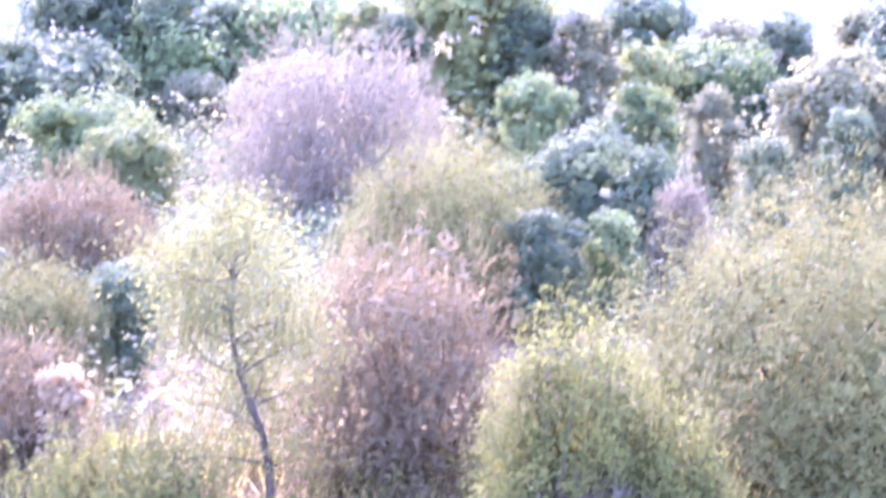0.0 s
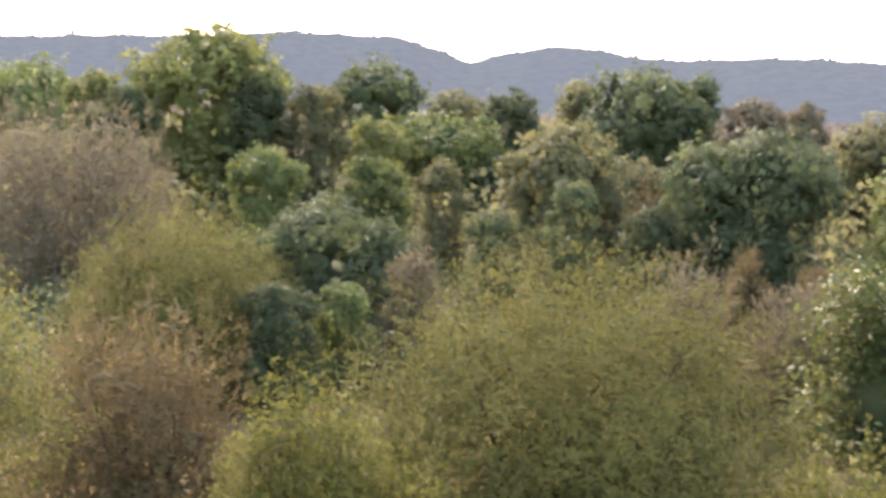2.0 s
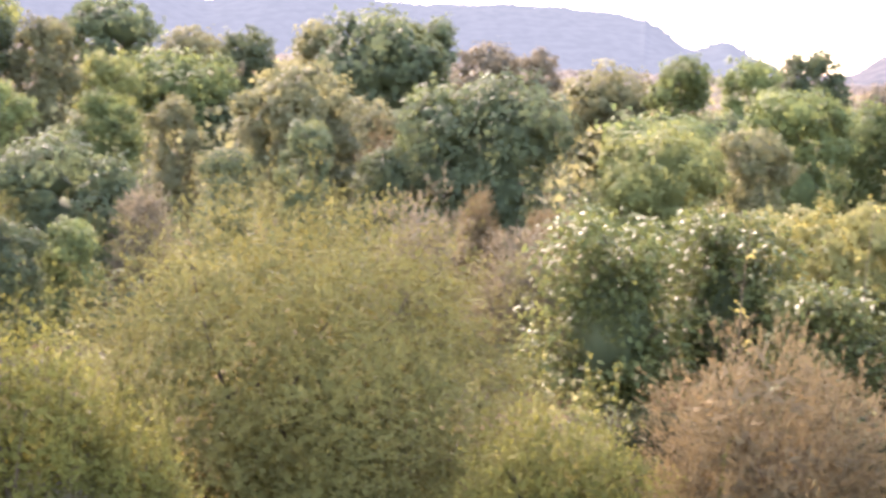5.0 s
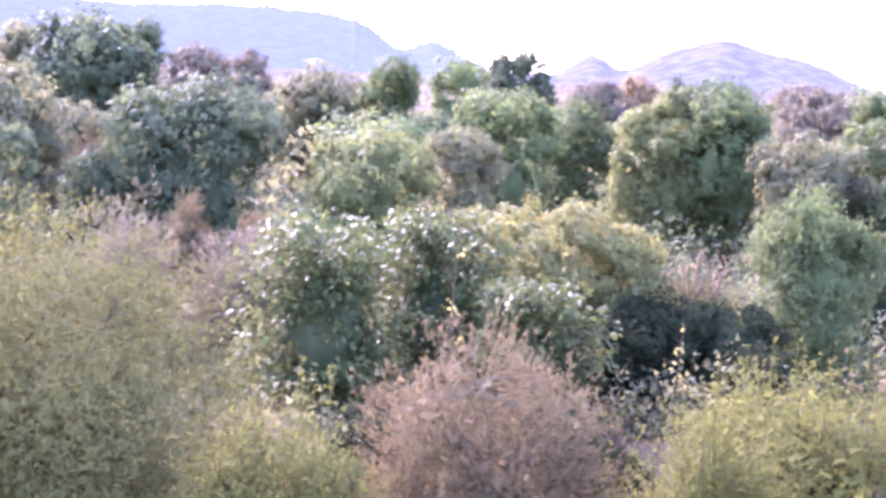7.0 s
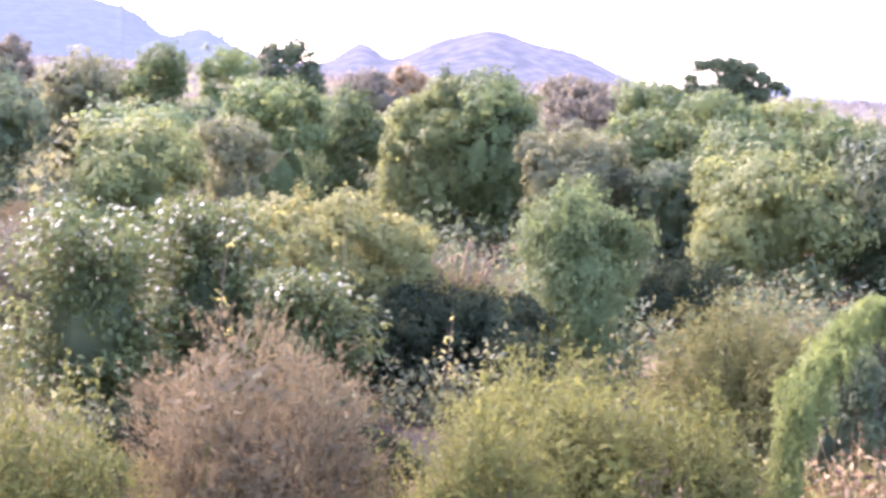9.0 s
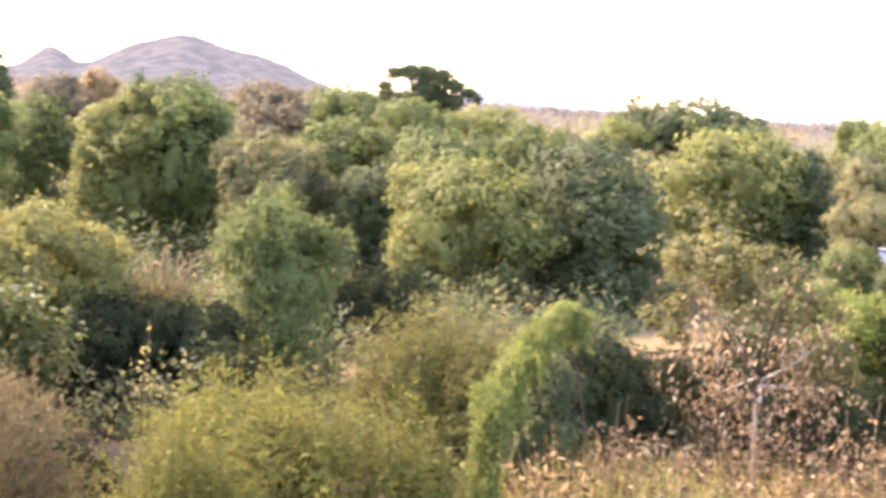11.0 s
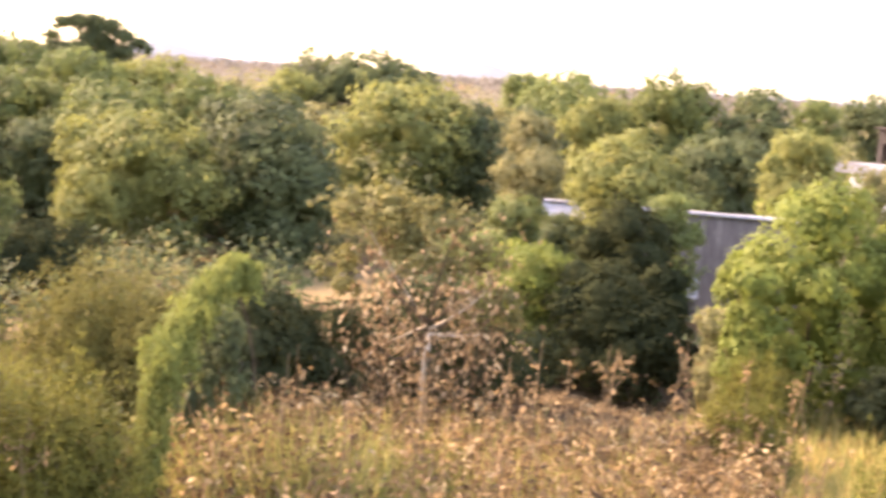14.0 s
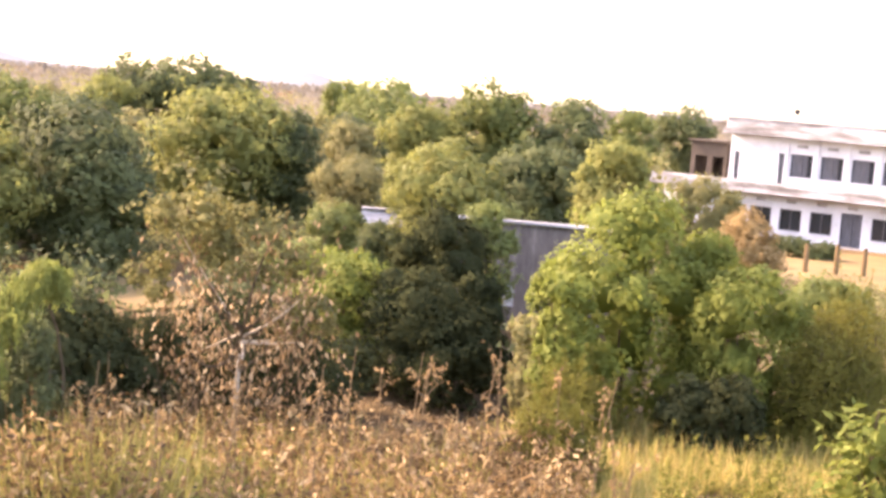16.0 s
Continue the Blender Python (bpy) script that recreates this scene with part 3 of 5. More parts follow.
def dryleaf(kind, rng, height, radius, distance):
    """Half-bare tree: pale forked trunk, withered leaves hanging, some green left at the top."""
    thing = new("withered_tree")
    fork = np.array([0.15, 0, height * 0.40])
    p = bent((0.2, 0, -0.1), fork, rng, 0.05)
    child("trunk", mesh_of("trunk", *tube(p, np.linspace(0.065, 0.045, len(p)), 8), PALE_BARK, True), thing)
    ends = []
    for i in range(34):
        a = i * 2.4
        r = radius * rng.uniform(0.35, 0.98)
        root = fork + np.array([0, 0, rng.uniform(-0.5, 0.5)]) if i < 20 else np.array([math.cos(a) * 0.25, math.sin(a) * 0.25, -0.05])
        t = np.array([math.cos(a) * r, math.sin(a) * r, height * (rng.uniform(0.35, 0.95) if i < 20 else rng.uniform(0.25, 0.6))])
        q = bent(root, t, rng, 0.08 if i < 6 else 0.2)
        child("limb", mesh_of("limb", *tube(q, np.linspace(0.034, 0.009, len(q)) * (1 if i < 14 else 0.6)), PALE_BARK if i < 6 else BARK, True), thing)
        ends.append(q[3:])
    ends = np.concatenate(ends)
    at = ends[rng.integers(0, len(ends), 4000)] + rng.normal(size=(4000, 3)) * np.array([0.26, 0.26, 0.30])
    at = at[(at[:, 2] > 0.1) & (at[:, 2] < height * rng.uniform(0.6, 1.0, 4000)) & (ragged(at, 3.6, rng.uniform(0, 6.28, 6)) > -0.22)]
    n = len(at)
    along = unit(ball(rng, n) * 0.5 + np.array([0, 0, -0.9]))
    size = rng.uniform(0.08, 0.17, n)
    lv = leaf_quads(at, along, ball(rng, n), size, size * 0.45)
    child("withered_foliage", mesh_of("withered_foliage", *lv, LEAF["withered"]), thing)
    (v, f), c = lobed_crown(rng, height * 0.66, radius * 0.46, height * 0.2, 3000, 0.085, core=0.4, lift=0.9)
    v = v + np.array([-radius * 0.36, 0.2, height * 0.34])
    child("crown", mesh_of("crown", v, f, LEAF["amber_green"]), thing)
    for x, z, r, k in ((0.02, 0.97, 0.34, 0.40), (0.40, 0.86, 0.34, 0.42), (0.62, 0.64, 0.30, 0.36), (-0.72, 0.74, 0.24, 0.34)):
        (v, f), c = lobed_crown(rng, height * k, radius * r, height * k * 0.4, 1000, 0.085, core=0.3, lift=0.9)
        v = v + np.array([radius * x, 0.2, height * (z - k)])
        child("crown", mesh_of("crown", v, f, LEAF["amber_green"]), thing)
    return thing


def arch(kind, rng, height, radius, distance):
    """Tangle of bare arching canes."""
    thing = new("bare_canes")
    pieces = []
    for i in range(40):
        a, r = rng.uniform(0, 6.28), radius * rng.uniform(0.3, 1.0)
        x, y = rng.normal(size=2) * radius * 0.3
        s = np.linspace(0, 1, 9)
        h = height * rng.uniform(0.6, 1.05)
        path = np.stack([x + math.cos(a) * r * s, y + math.sin(a) * r * s, h * np.sin(s * rng.uniform(1.9, 2.8))], -1)
        child("cane", mesh_of("cane", *tube(path, np.linspace(0.034, 0.012, 9), 5), CANE, True), thing)
    n = 3600
    (v, f), c = lobed_crown(rng, height * 0.62, radius, 0.02, n, 0.10)
    child("dry_foliage", mesh_of("dry_foliage", v, f, LEAF["olive"]), thing)
    return thing


def creeper(kind, rng, height, radius, distance):
    """Creeper draped over bushes: a crest that comes down and forward to one side and hangs to the ground in a column."""
    thing = new("hanging_creeper")
    i = np.arange(8)
    crest = np.stack([np.array([0.85, 0.52, 0.26, -0.04, -0.30, -0.46, -0.52, -0.54]) * radius,
                      np.array([2.0, 1.6, 0.9, 0.1, -0.8, -1.4, -1.7, -1.8]),
                      np.array([0.93, 1.0, 0.94, 0.87, 0.79, 0.68, 0.40, 0.04]) * height], -1)
    half = np.array([0.14, 0.18, 0.21, 0.24, 0.26, 0.22, 0.17, 0.12])

    def along_crest(k):
        return np.stack([np.interp(k, i, crest[:, j]) for j in range(3)], -1)

    n, m = 640, 34
    k = rng.uniform(0, 7, n)
    wide = np.interp(k, i, half)[:, None]
    top = along_crest(k) + rng.normal(size=(n, 3)) * wide * np.array([0.55, 0.8, 0.35])
    fall = np.minimum(rng.uniform(0.25, 0.8, n) * np.interp(k, i, (0.55, 0.65, 0.7, 0.85, 1.0, 1.2, 1.2, 1.0)), np.maximum(top[:, 2] - 0.1, 0.1))
    q = rng.uniform(0, 1, (n, m, 1))
    out = unit(np.stack([rng.normal(size=n) - 0.4, rng.normal(size=n) - 0.4, np.zeros(n)], -1))
    at = top[:, None] + out[:, None] * 0.14 * np.sqrt(q) - np.array([0, 0, 1.0]) * q ** 1.3 * fall[:, None, None]
    at = (at + rng.normal(size=at.shape) * 0.035).reshape(-1, 3)
    at[:, 2] = np.maximum(at[:, 2], 0.04)
    along = unit(ball(rng, n * m) * 0.55 + np.array([0, 0, -0.9]))
    face = unit(np.repeat(out, m, 0) + ball(rng, n * m) * 0.4 + np.array([0, 0, 0.5]))
    size = rng.uniform(0.05, 0.10, n * m)
    child("hanging_foliage", mesh_of("hanging_foliage", *leaf_quads(at, along, face, size, size * 0.42), LEAF[kind]), thing)
    b = bent(crest[1] * np.array([1, 1, 0]) + np.array([0.1, 0.5, -0.1]), crest[1] - np.array([0, -0.3, 0.4]), rng, 0.08)
    child("stem", mesh_of("stem", *tube(b, np.linspace(0.04, 0.015, len(b))), BARK, True), thing)
    return thing


def umbrella(kind, rng, height, radius, distance):
    """Tall tree with a spreading flat-topped crown that the sky shows through at one side."""
    thing = new("umbrella_tree")
    lobes = ((-0.80, 0.82, 0.20), (-0.60, 0.93, 0.22), (-0.32, 0.95, 0.24), (-0.02, 0.94, 0.28), (0.28, 0.92, 0.26), (0.54, 0.85, 0.24), (0.80, 0.80, 0.20), (0.96, 0.76, 0.12),
             (-0.78, 0.74, 0.20), (-0.50, 0.73, 0.24), (-0.24, 0.72, 0.26), (-0.08, 0.82, 0.30), (0.20, 0.78, 0.34), (0.52, 0.73, 0.26), (-0.12, 0.64, 0.30), (0.26, 0.64, 0.30), (-0.55, 0.60, 0.26), (-0.30, 0.54, 0.30), (0.05, 0.52, 0.34), (0.50, 0.60, 0.28))
    c = np.array([(x * radius, rng.normal() * 0.15 * radius, z * height) for x, z, r in lobes])
    r = np.array([lobe[2] for lobe in lobes]) * radius * 1.3
    n = 9500
    pick = rng.choice(len(c), n, p=r ** 2 / (r ** 2).sum())
    d = ball(rng, n)
    at = c[pick] + d * (r[pick] * (rng.uniform(0.6, 1.05, n) + 0.12 * np.sin(d[:, 0] * 6 + pick)))[:, None] * np.array([1, 1, 0.72])
    at[:, 2] = np.minimum(at[:, 2], height)
    gap = np.hypot(at[:, 0] + 0.46 * radius, (at[:, 2] - 0.84 * height) * 1.2) > 0.11 * radius
    at, d, n = at[gap], d[gap], int(gap.sum())
    face = unit(d + ball(rng, n) * 0.35 + np.array([0, 0, 0.3]))
    s = rng.uniform(0.12, 0.26, n)
    leaf = leaf_tris(at, unit(np.cross(face, ball(rng, n))), face, s, s * 0.6)
    hull = inner_mass(rng, c, np.stack([r, r, r * 0.7], -1) * 0.52)
    stems(thing, rng, height * 1.4, radius, c[::2], BARK, 0.28)
    child("crown", mesh_of("crown", *join(leaf, hull), LEAF[kind]), thing)
    return thing


def stalk(kind, rng, height, radius, distance):
    """Tall withered plant: a leaning stalk with side branches and large curled leaves."""
    thing = new("withered_plant" if kind == "dry" else "leafy_shoot")
    p = bent((0, 0, -0.1), (rng.normal() * 0.2, rng.normal() * 0.2, height), rng, 0.06, 8)
    child("stalk", mesh_of("stalk", *tube(p, np.linspace(0.016, 0.006, 8), 6), TIMBER, True), thing)
    spots = [p[3:]]
    for i in range(5):
        b = p[rng.integers(3, 7)]
        t = b + np.array([rng.normal() * radius * 0.6, rng.normal() * radius * 0.6, rng.uniform(0.1, 0.45)])
        q = bent(b, t, rng, 0.15)
        child("branch", mesh_of("branch", *tube(q, np.linspace(0.008, 0.003, len(q)), 5), TIMBER, True), thing)
        spots.append(q[2:])
    spots = np.concatenate(spots)
    n = 34
    at = spots[rng.integers(0, len(spots), n)] + rng.normal(size=(n, 3)) * 0.04
    if kind not in LEAF_MESH:
        LEAF_MESH[kind] = mesh_of("leaf", *leaf_quads(np.zeros((1, 3)), np.array([[0, 0, -1.0]]), np.array([[0, 1.0, 0.2]]), [1.0], [0.48]), LEAF[kind])
    for p0 in at:
        leaf = child("leaf", LEAF_MESH[kind], thing)
        turn = Euler((rng.uniform(-1.2, 1.2), rng.uniform(-1.2, 1.2), rng.uniform(0, 6.28)))
        size = rng.uniform(0.06, 0.14)
        leaf.matrix_basis = Matrix.LocRotScale(p0, turn, (size, size, size))
    return thing


LEAF_MESH = {}
LABELS = {
    ("stalk", "dry"): "tall withered plant with curled pale brown leaves",
    ("stalk", "gold"): "slender shoot with bright yellow sunlit leaves",
    ("twig", "brown"): "greyish bush of bare fine twigs",
    ("leafy", "dark"): "dense dark green broadleaf tree with clumped crown in the scrub",
    ("leafy", "deep"): "dense low small-leaved tree, its green darkened to stand for shade",
    ("leafy", "green"): "mid-green broadleaf tree with a rounded lumpy crown",
    ("leafy", "light"): "sunlit yellow-green leafy tree standing in the scrub",
    ("leafy", "olive_leaf"): "dull olive-green tree with a ragged crown",
    ("leafy", "brown"): "greyish brown tree with drying leaves in the woodland",
    ("leafy", "ochre"): "small tree with pale orange-brown dry leaves near the yard",
    ("leafy", "bright"): "bright green leafy tree in full sun beyond the field",
    ("leafy", "amber"): "small tree with olive leaves turning golden yellow",
    ("spray", "olive"): "feathery olive-green thorn bush with a domed fuzzy crown",
    ("spray", "yellow"): "low yellow-green thorn bush with upright dry shoots",
    ("twig", "red"): "leafless reddish-brown bush of fine dense twigs",
    ("broad", "gloss"): "shrub with large glossy dark green leaves glinting in sun",
    ("broad", "bright"): "bright yellow-green shrub with large drooping leaves",
    ("droop", "green"): "green tree hung with long trailing leafy strands",
    ("creeper", "lime"): "bright green creeper draped over a bush and hanging in a column",
    ("umbrella", "dark"): "tall dark tree with a spreading crown showing sky through it",
    ("sapling", "lemon"): "slender tree with lemon-green leaves and dark leaning trunk",
    ("dryleaf", "dry"): "half-bare tree with pale trunk and hanging brown leaves",
    ("arch", "dry"): "tangle of bare pale arching canes over dry scrub",
}
MAKERS = {"leafy": leafy, "spray": spray, "twig": twig, "broad": broad, "droop": droop, "sapling": sapling, "dryleaf": dryleaf, "arch": arch, "creeper": creeper, "umbrella": umbrella, "stalk": stalk}
CATEGORY = {"leafy": "tree", "droop": "tree", "sapling": "tree", "dryleaf": "tree", "spray": "bush", "twig": "bush", "broad": "shrub", "arch": "bush", "stalk": "plant", "creeper": "creeper", "umbrella": "tree"}


# ---- ground, hills and distance ----
def ground_height(x, y):
    z = 0.10 * np.sin(x * 0.35) * np.cos(y * 0.31) + 0.06 * np.sin(x * 0.9 + y * 0.6)
    return z * np.clip(1.5 - np.hypot(x, y) / 120, 0, 1)


def build_ground():
    rings = np.concatenate([np.linspace(0.0, 60, 61), np.geomspace(62, 4300, 70)])
    seg = 160
    a = np.arange(seg) / seg * 2 * np.pi
    r, t = np.meshgrid(rings, a, indexing="ij")
    x, y = r * np.sin(t), r * np.cos(t)
    z = ground_height(x, y)
    v = np.stack([x, y, z], -1).reshape(-1, 3)
    i, j = np.meshgrid(np.arange(len(rings) - 1), np.arange(seg), indexing="ij")
    jn = (j + 1) % seg
    f = np.stack([i * seg + j, (i + 1) * seg + j, (i + 1) * seg + jn, i * seg + jn], -1).reshape(-1, 4)
    ob = new("ground", mesh_of("ground", v, f[:, ::-1], SOIL, True))
    tagged(ob, "dry brown earth with sparse grass under the scrub", "ground", kind="structure")


def build_hill(name, label, distance, start, end, level, fall, humps, mat, rough, seed, steep=1.1):
    """A ridge at one distance: a level crest (degrees of rise) that falls off near a heading, with humps (heading, rise, half-width)."""
    rng = np.random.default_rng(seed)
    n, rows = 900, 16
    h = np.linspace(start, end, n)
    rise = level / (1 + np.exp(np.clip((h - fall) / steep, -30, 30)))
    for c, top, w in humps:
        rise = rise + top * np.exp(-((h - c) / w) ** 2)
    jag = sum(rng.normal() * np.sin(h * k + rng.uniform(0, 6)) / k ** 0.5 for k in (3.7, 6.3, 11, 19, 31, 47, 83, 131))
    rise = np.maximum(rise, -0.15)
    trees = rng.uniform(size=n) ** 5 * (0.5 + 0.5 * np.sin(h * 5.3)) * rough * 12
    verts = []
    for i in range(rows):
        s = i / (rows - 1)
        prof = math.sin(min(s / 0.6, 1) * math.pi / 2) if s < 0.6 else math.cos((s - 0.6) / 0.4 * math.pi / 2)
        near = np.array([noise.fractal((a * 0.55, s * 2.0, seed), 0.9, 2.0, 4) for a in h])
        d = distance * (0.84 + 0.27 * s) * (1 + 0.002 * near)
        z = (7 + distance * np.tan(np.radians(rise + jag * rough * prof ** 8 + trees * (prof > 0.99)))) * prof - 2
        verts.append(np.stack([d * np.sin(np.radians(h)), d * np.cos(np.radians(h)), z], -1))
    v = np.concatenate(verts)
    i, j = np.meshgrid(np.arange(rows - 1), np.arange(n - 1), indexing="ij")
    f = np.stack([i * n + j, i * n + j + 1, (i + 1) * n + j + 1, (i + 1) * n + j], -1).reshape(-1, 4)
    tagged(new(name, mesh_of(name, v, f, mat, True)), label, "hill", kind="structure")


build_ground()
# blue and pale tones of these hills are haze put into their materials
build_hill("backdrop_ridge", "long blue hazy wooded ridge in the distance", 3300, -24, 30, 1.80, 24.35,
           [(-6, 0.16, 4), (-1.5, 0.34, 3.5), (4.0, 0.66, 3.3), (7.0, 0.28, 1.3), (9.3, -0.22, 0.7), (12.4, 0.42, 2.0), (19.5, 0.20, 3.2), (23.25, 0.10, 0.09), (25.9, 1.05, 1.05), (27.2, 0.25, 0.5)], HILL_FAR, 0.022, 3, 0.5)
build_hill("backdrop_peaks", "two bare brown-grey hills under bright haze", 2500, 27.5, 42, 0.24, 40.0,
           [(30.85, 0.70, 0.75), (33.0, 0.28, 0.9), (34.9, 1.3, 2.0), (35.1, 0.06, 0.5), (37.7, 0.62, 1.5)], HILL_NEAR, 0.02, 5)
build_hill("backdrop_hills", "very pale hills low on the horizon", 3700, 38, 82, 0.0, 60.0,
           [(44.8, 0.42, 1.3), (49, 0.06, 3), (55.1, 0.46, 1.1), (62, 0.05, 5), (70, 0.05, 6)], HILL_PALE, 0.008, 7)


def far_woods(name, label, kind, d0, d1, h0, h1, tall, count, seed, clump, coarse=1.0):
    """Woods that run on to the horizon: clumps of foliage too far to tell apart."""
    rng = np.random.default_rng(seed)
    d = np.sqrt(rng.uniform(d0 ** 2, d1 ** 2, count))
    a = np.radians(rng.uniform(h0, h1, count))
    hh = tall * rng.uniform(0.55, 1.15, count)
    m = clump
    k = ball(rng, count * m)
    k[:, 2] = np.abs(k[:, 2])
    size = np.repeat(hh, m)
    at = np.stack([np.repeat(d * np.sin(a), m), np.repeat(d * np.cos(a), m), 0 * size], -1) + k * size[:, None] * np.array([0.75, 0.75, 1.0])
    s = size * rng.uniform(0.10, 0.21, count * m) * coarse
    v, f = leaf_tris(at, unit(ball(rng, count * m)), unit(k + ball(rng, count * m) * 0.5), s, s * 0.8)
    tagged(new(name, mesh_of(name, v, f, LEAF[kind])), label, "woods", kind="stuff")


far_woods("far_woods", "dry woods running to the horizon, their brownish leaves paled for haze", "far", 170, 700, -22, 82, 5.0, 2300, 11, 50, 0.75)
far_woods("distant_woods", "woods out on the plain, their dull brown leaves paled for haze", "far", 650, 2600, -22, 82, 6.0, 5200, 14, 14, 2.6)
far_woods("far_green_woods", "green woods in the middle distance", "olive_leaf", 135, 420, -22, 82, 5.0, 700, 12, 110, 0.5)
far_woods("middle_scrub", "mixed olive scrub between the trees", "olive_leaf", 75, 150, -22, 67, 3.8, 640, 13, 120, 0.55)


# bare shaded hollows: from heading, to heading, from metres, to metres
HOLLOWS = [(49.2, 52.8, 42, 64), (68.5, 71.8, 22, 33), (58.5, 63.0, 36, 58), (23.0, 26.0, 27, 36), (40.5, 43.0, 44, 60), (2.0, 5.0, 30, 42)]


def undergrowth(name, label, kind, d0, d1, h0, h1, tall, count, leaf, m, seed, spread=0.55):
    """Low bushes filling the ground between the trees."""
    rng = np.random.default_rng(seed)
    d = np.sqrt(rng.uniform(d0 ** 2, d1 ** 2, count))
    a = np.radians(rng.uniform(h0, h1, count))
    keep = np.ones(count, bool)
    for a0, a1, e0, e1 in HOLLOWS:
        keep &= ~((a > radians(a0)) & (a < radians(a1)) & (d > e0) & (d < e1))
    d, a = d[keep], a[keep]
    count = len(d)
    hh = tall * rng.uniform(0.45, 1.2, count)
    k = ball(rng, count * m)
    k[:, 2] = np.abs(k[:, 2])
    size = np.repeat(hh, m)
    at = np.stack([np.repeat(d * np.sin(a), m), np.repeat(d * np.cos(a), m), 0 * size], -1) + k * (size * rng.uniform(0.5, 1.0, count * m))[:, None] * np.array([spread, spread, 1.0])
    s = leaf * rng.uniform(0.6, 1.4, count * m)
    v, f = leaf_tris(at, unit(k * 0.5 + ball(rng, count * m)), unit(k + ball(rng, count * m) * 0.5 + np.array([0, 0, 0.4])), s, s * 0.6)
    tagged(new(name, mesh_of(name, v, f, LEAF[kind])), label, "undergrowth", kind="stuff")


undergrowth("green_undergrowth", "dark green undergrowth between the trees", "dark", 40, 110, -20, 67, 2.1, 1200, 0.22, 100, 21, 0.95)
undergrowth("olive_undergrowth", "olive and straw-coloured undergrowth", "olive_leaf", 27, 60, -20, 48, 1.7, 650, 0.13, 140, 22, 0.95)
undergrowth("olive_weeds", "olive weeds at the field's edge", "olive_leaf", 46, 78, 50, 78, 1.3, 360, 0.14, 100, 27, 0.95)
undergrowth("yellow_weeds", "yellowing weeds in the foreground", "yellow", 17, 30, -18, 48, 1.1, 420, 0.065, 170, 23, 0.8)


def outside_hollows(d, a):
    keep = np.ones(len(d), bool)
    for a0, a1, e0, e1 in HOLLOWS:
        keep &= ~((a > radians(a0)) & (a < radians(a1)) & (d > e0) & (d < e1))
    return d[keep], a[keep]


def dry_crop(name, label, d0, d1, h0, h1, count, tall, seed, leaf=1.0):
    """Dry stalks with curled brown leaves, too many to count."""
    rng = np.random.default_rng(seed)
    d = np.sqrt(rng.uniform(d0 ** 2, d1 ** 2, count))
    a = np.radians(rng.uniform(h0, h1, count))
    d, a = outside_hollows(d, a)
    count = len(d)
    root = np.stack([d * np.sin(a), d * np.cos(a), 0 * d - 0.05], -1)
    hh = tall * rng.uniform(0.55, 1.25, count)
    lean = rng.normal(size=(count, 3)) * 0.14
    lean[:, 2] = 1
    s = np.linspace(0, 1, 4)[None, :, None]
    pts = root[:, None] + lean[:, None] * s * hh[:, None, None]
    tw = ribbons(pts, np.full(count, 0.016), rng)
    m = 9
    q = rng.uniform(0.3, 1.0, (count, m, 1))
    at = (root[:, None] + lean[:, None] * q * hh[:, None, None] + rng.normal(size=(count, m, 3)) * 0.05).reshape(-1, 3)
    n = count * m
    along = unit(ball(rng, n) * 0.8 + np.array([0, 0, -0.55]))
    size = rng.uniform(0.07, 0.19, n) * leaf
    lv = leaf_quads(at, along, ball(rng, n), size, size * 0.40)
    tagged(new(name, mesh_of(name, *join(tw, lv), LEAF["dry"])), label, "dry plants", kind="stuff")


dry_crop("dry_field", "field of dry brown stalks with curled withered leaves", 19, 32, 45.9, 65.5, 4300, 1.25, 31, 1.15)
dry_crop("dry_field_edge", "thinner dry stalks at the field's far edge", 31, 34.5, 48, 64, 260, 0.9, 32)
dry_crop("dry_thicket", "taller dry stalks in front of the creeper", 24.5, 27.5, 47.0, 51.5, 210, 1.75, 34, 1.1)
dry_crop("dry_weeds", "dry brown weeds among the thorn bushes", 18, 30, -16, 46, 260, 0.8, 33, 0.5)


def grass(name, label, d0, d1, h0, h1, count, tall, kind, seed):
    rng = np.random.default_rng(seed)
    d = np.sqrt(rng.uniform(d0 ** 2, d1 ** 2, count))
    a = np.radians(rng.uniform(h0, h1, count) + rng.normal(size=count) * 0.9)
    d, a = outside_hollows(d, a)
    count = len(d)
    root = np.stack([d * np.sin(a), d * np.cos(a), 0 * d - 0.05], -1)
    n = count
    along = unit(rng.normal(size=(n, 3)) * 0.5 + np.array([0, 0, 1.0]))
    ln = tall * rng.uniform(0.4, 1.2, n)
    lv = leaf_quads(root, along, ball(rng, n), ln, np.full(n, 0.035), 0.3)
    tagged(new(name, mesh_of(name, *lv, LEAF[kind])), label, "grass", kind="stuff")


grass("straw_grass", "tall straw-coloured dry grass", 19, 33, 46, 64, 20000, 0.9, "straw", 41)
grass("pale_grass", "pale dry grass at the yard's edge", 19, 38, 63, 82, 12000, 0.85, "straw", 45)
grass("yellow_grass", "yellow-green grass at the field's end", 19, 38, 63, 82, 24000, 0.85, "amber", 42)
grass("green_tufts", "yellow-green tufts among the dry stalks", 20, 29, 47, 54.5, 9000, 1.2, "lime", 44)
grass("yellow_tufts", "tall yellowing grass at the field's corner", 24.5, 28, 48.2, 51.6, 2600, 1.75, "amber", 46)
grass("pale_tufts", "yellowing grass among the dry stalks", 24, 32, 47, 62, 5000, 1.25, "amber", 47)
grass("dry_grass", "dry grass between the bushes", 17, 30, -20, 48, 12000, 0.7, "straw", 43)


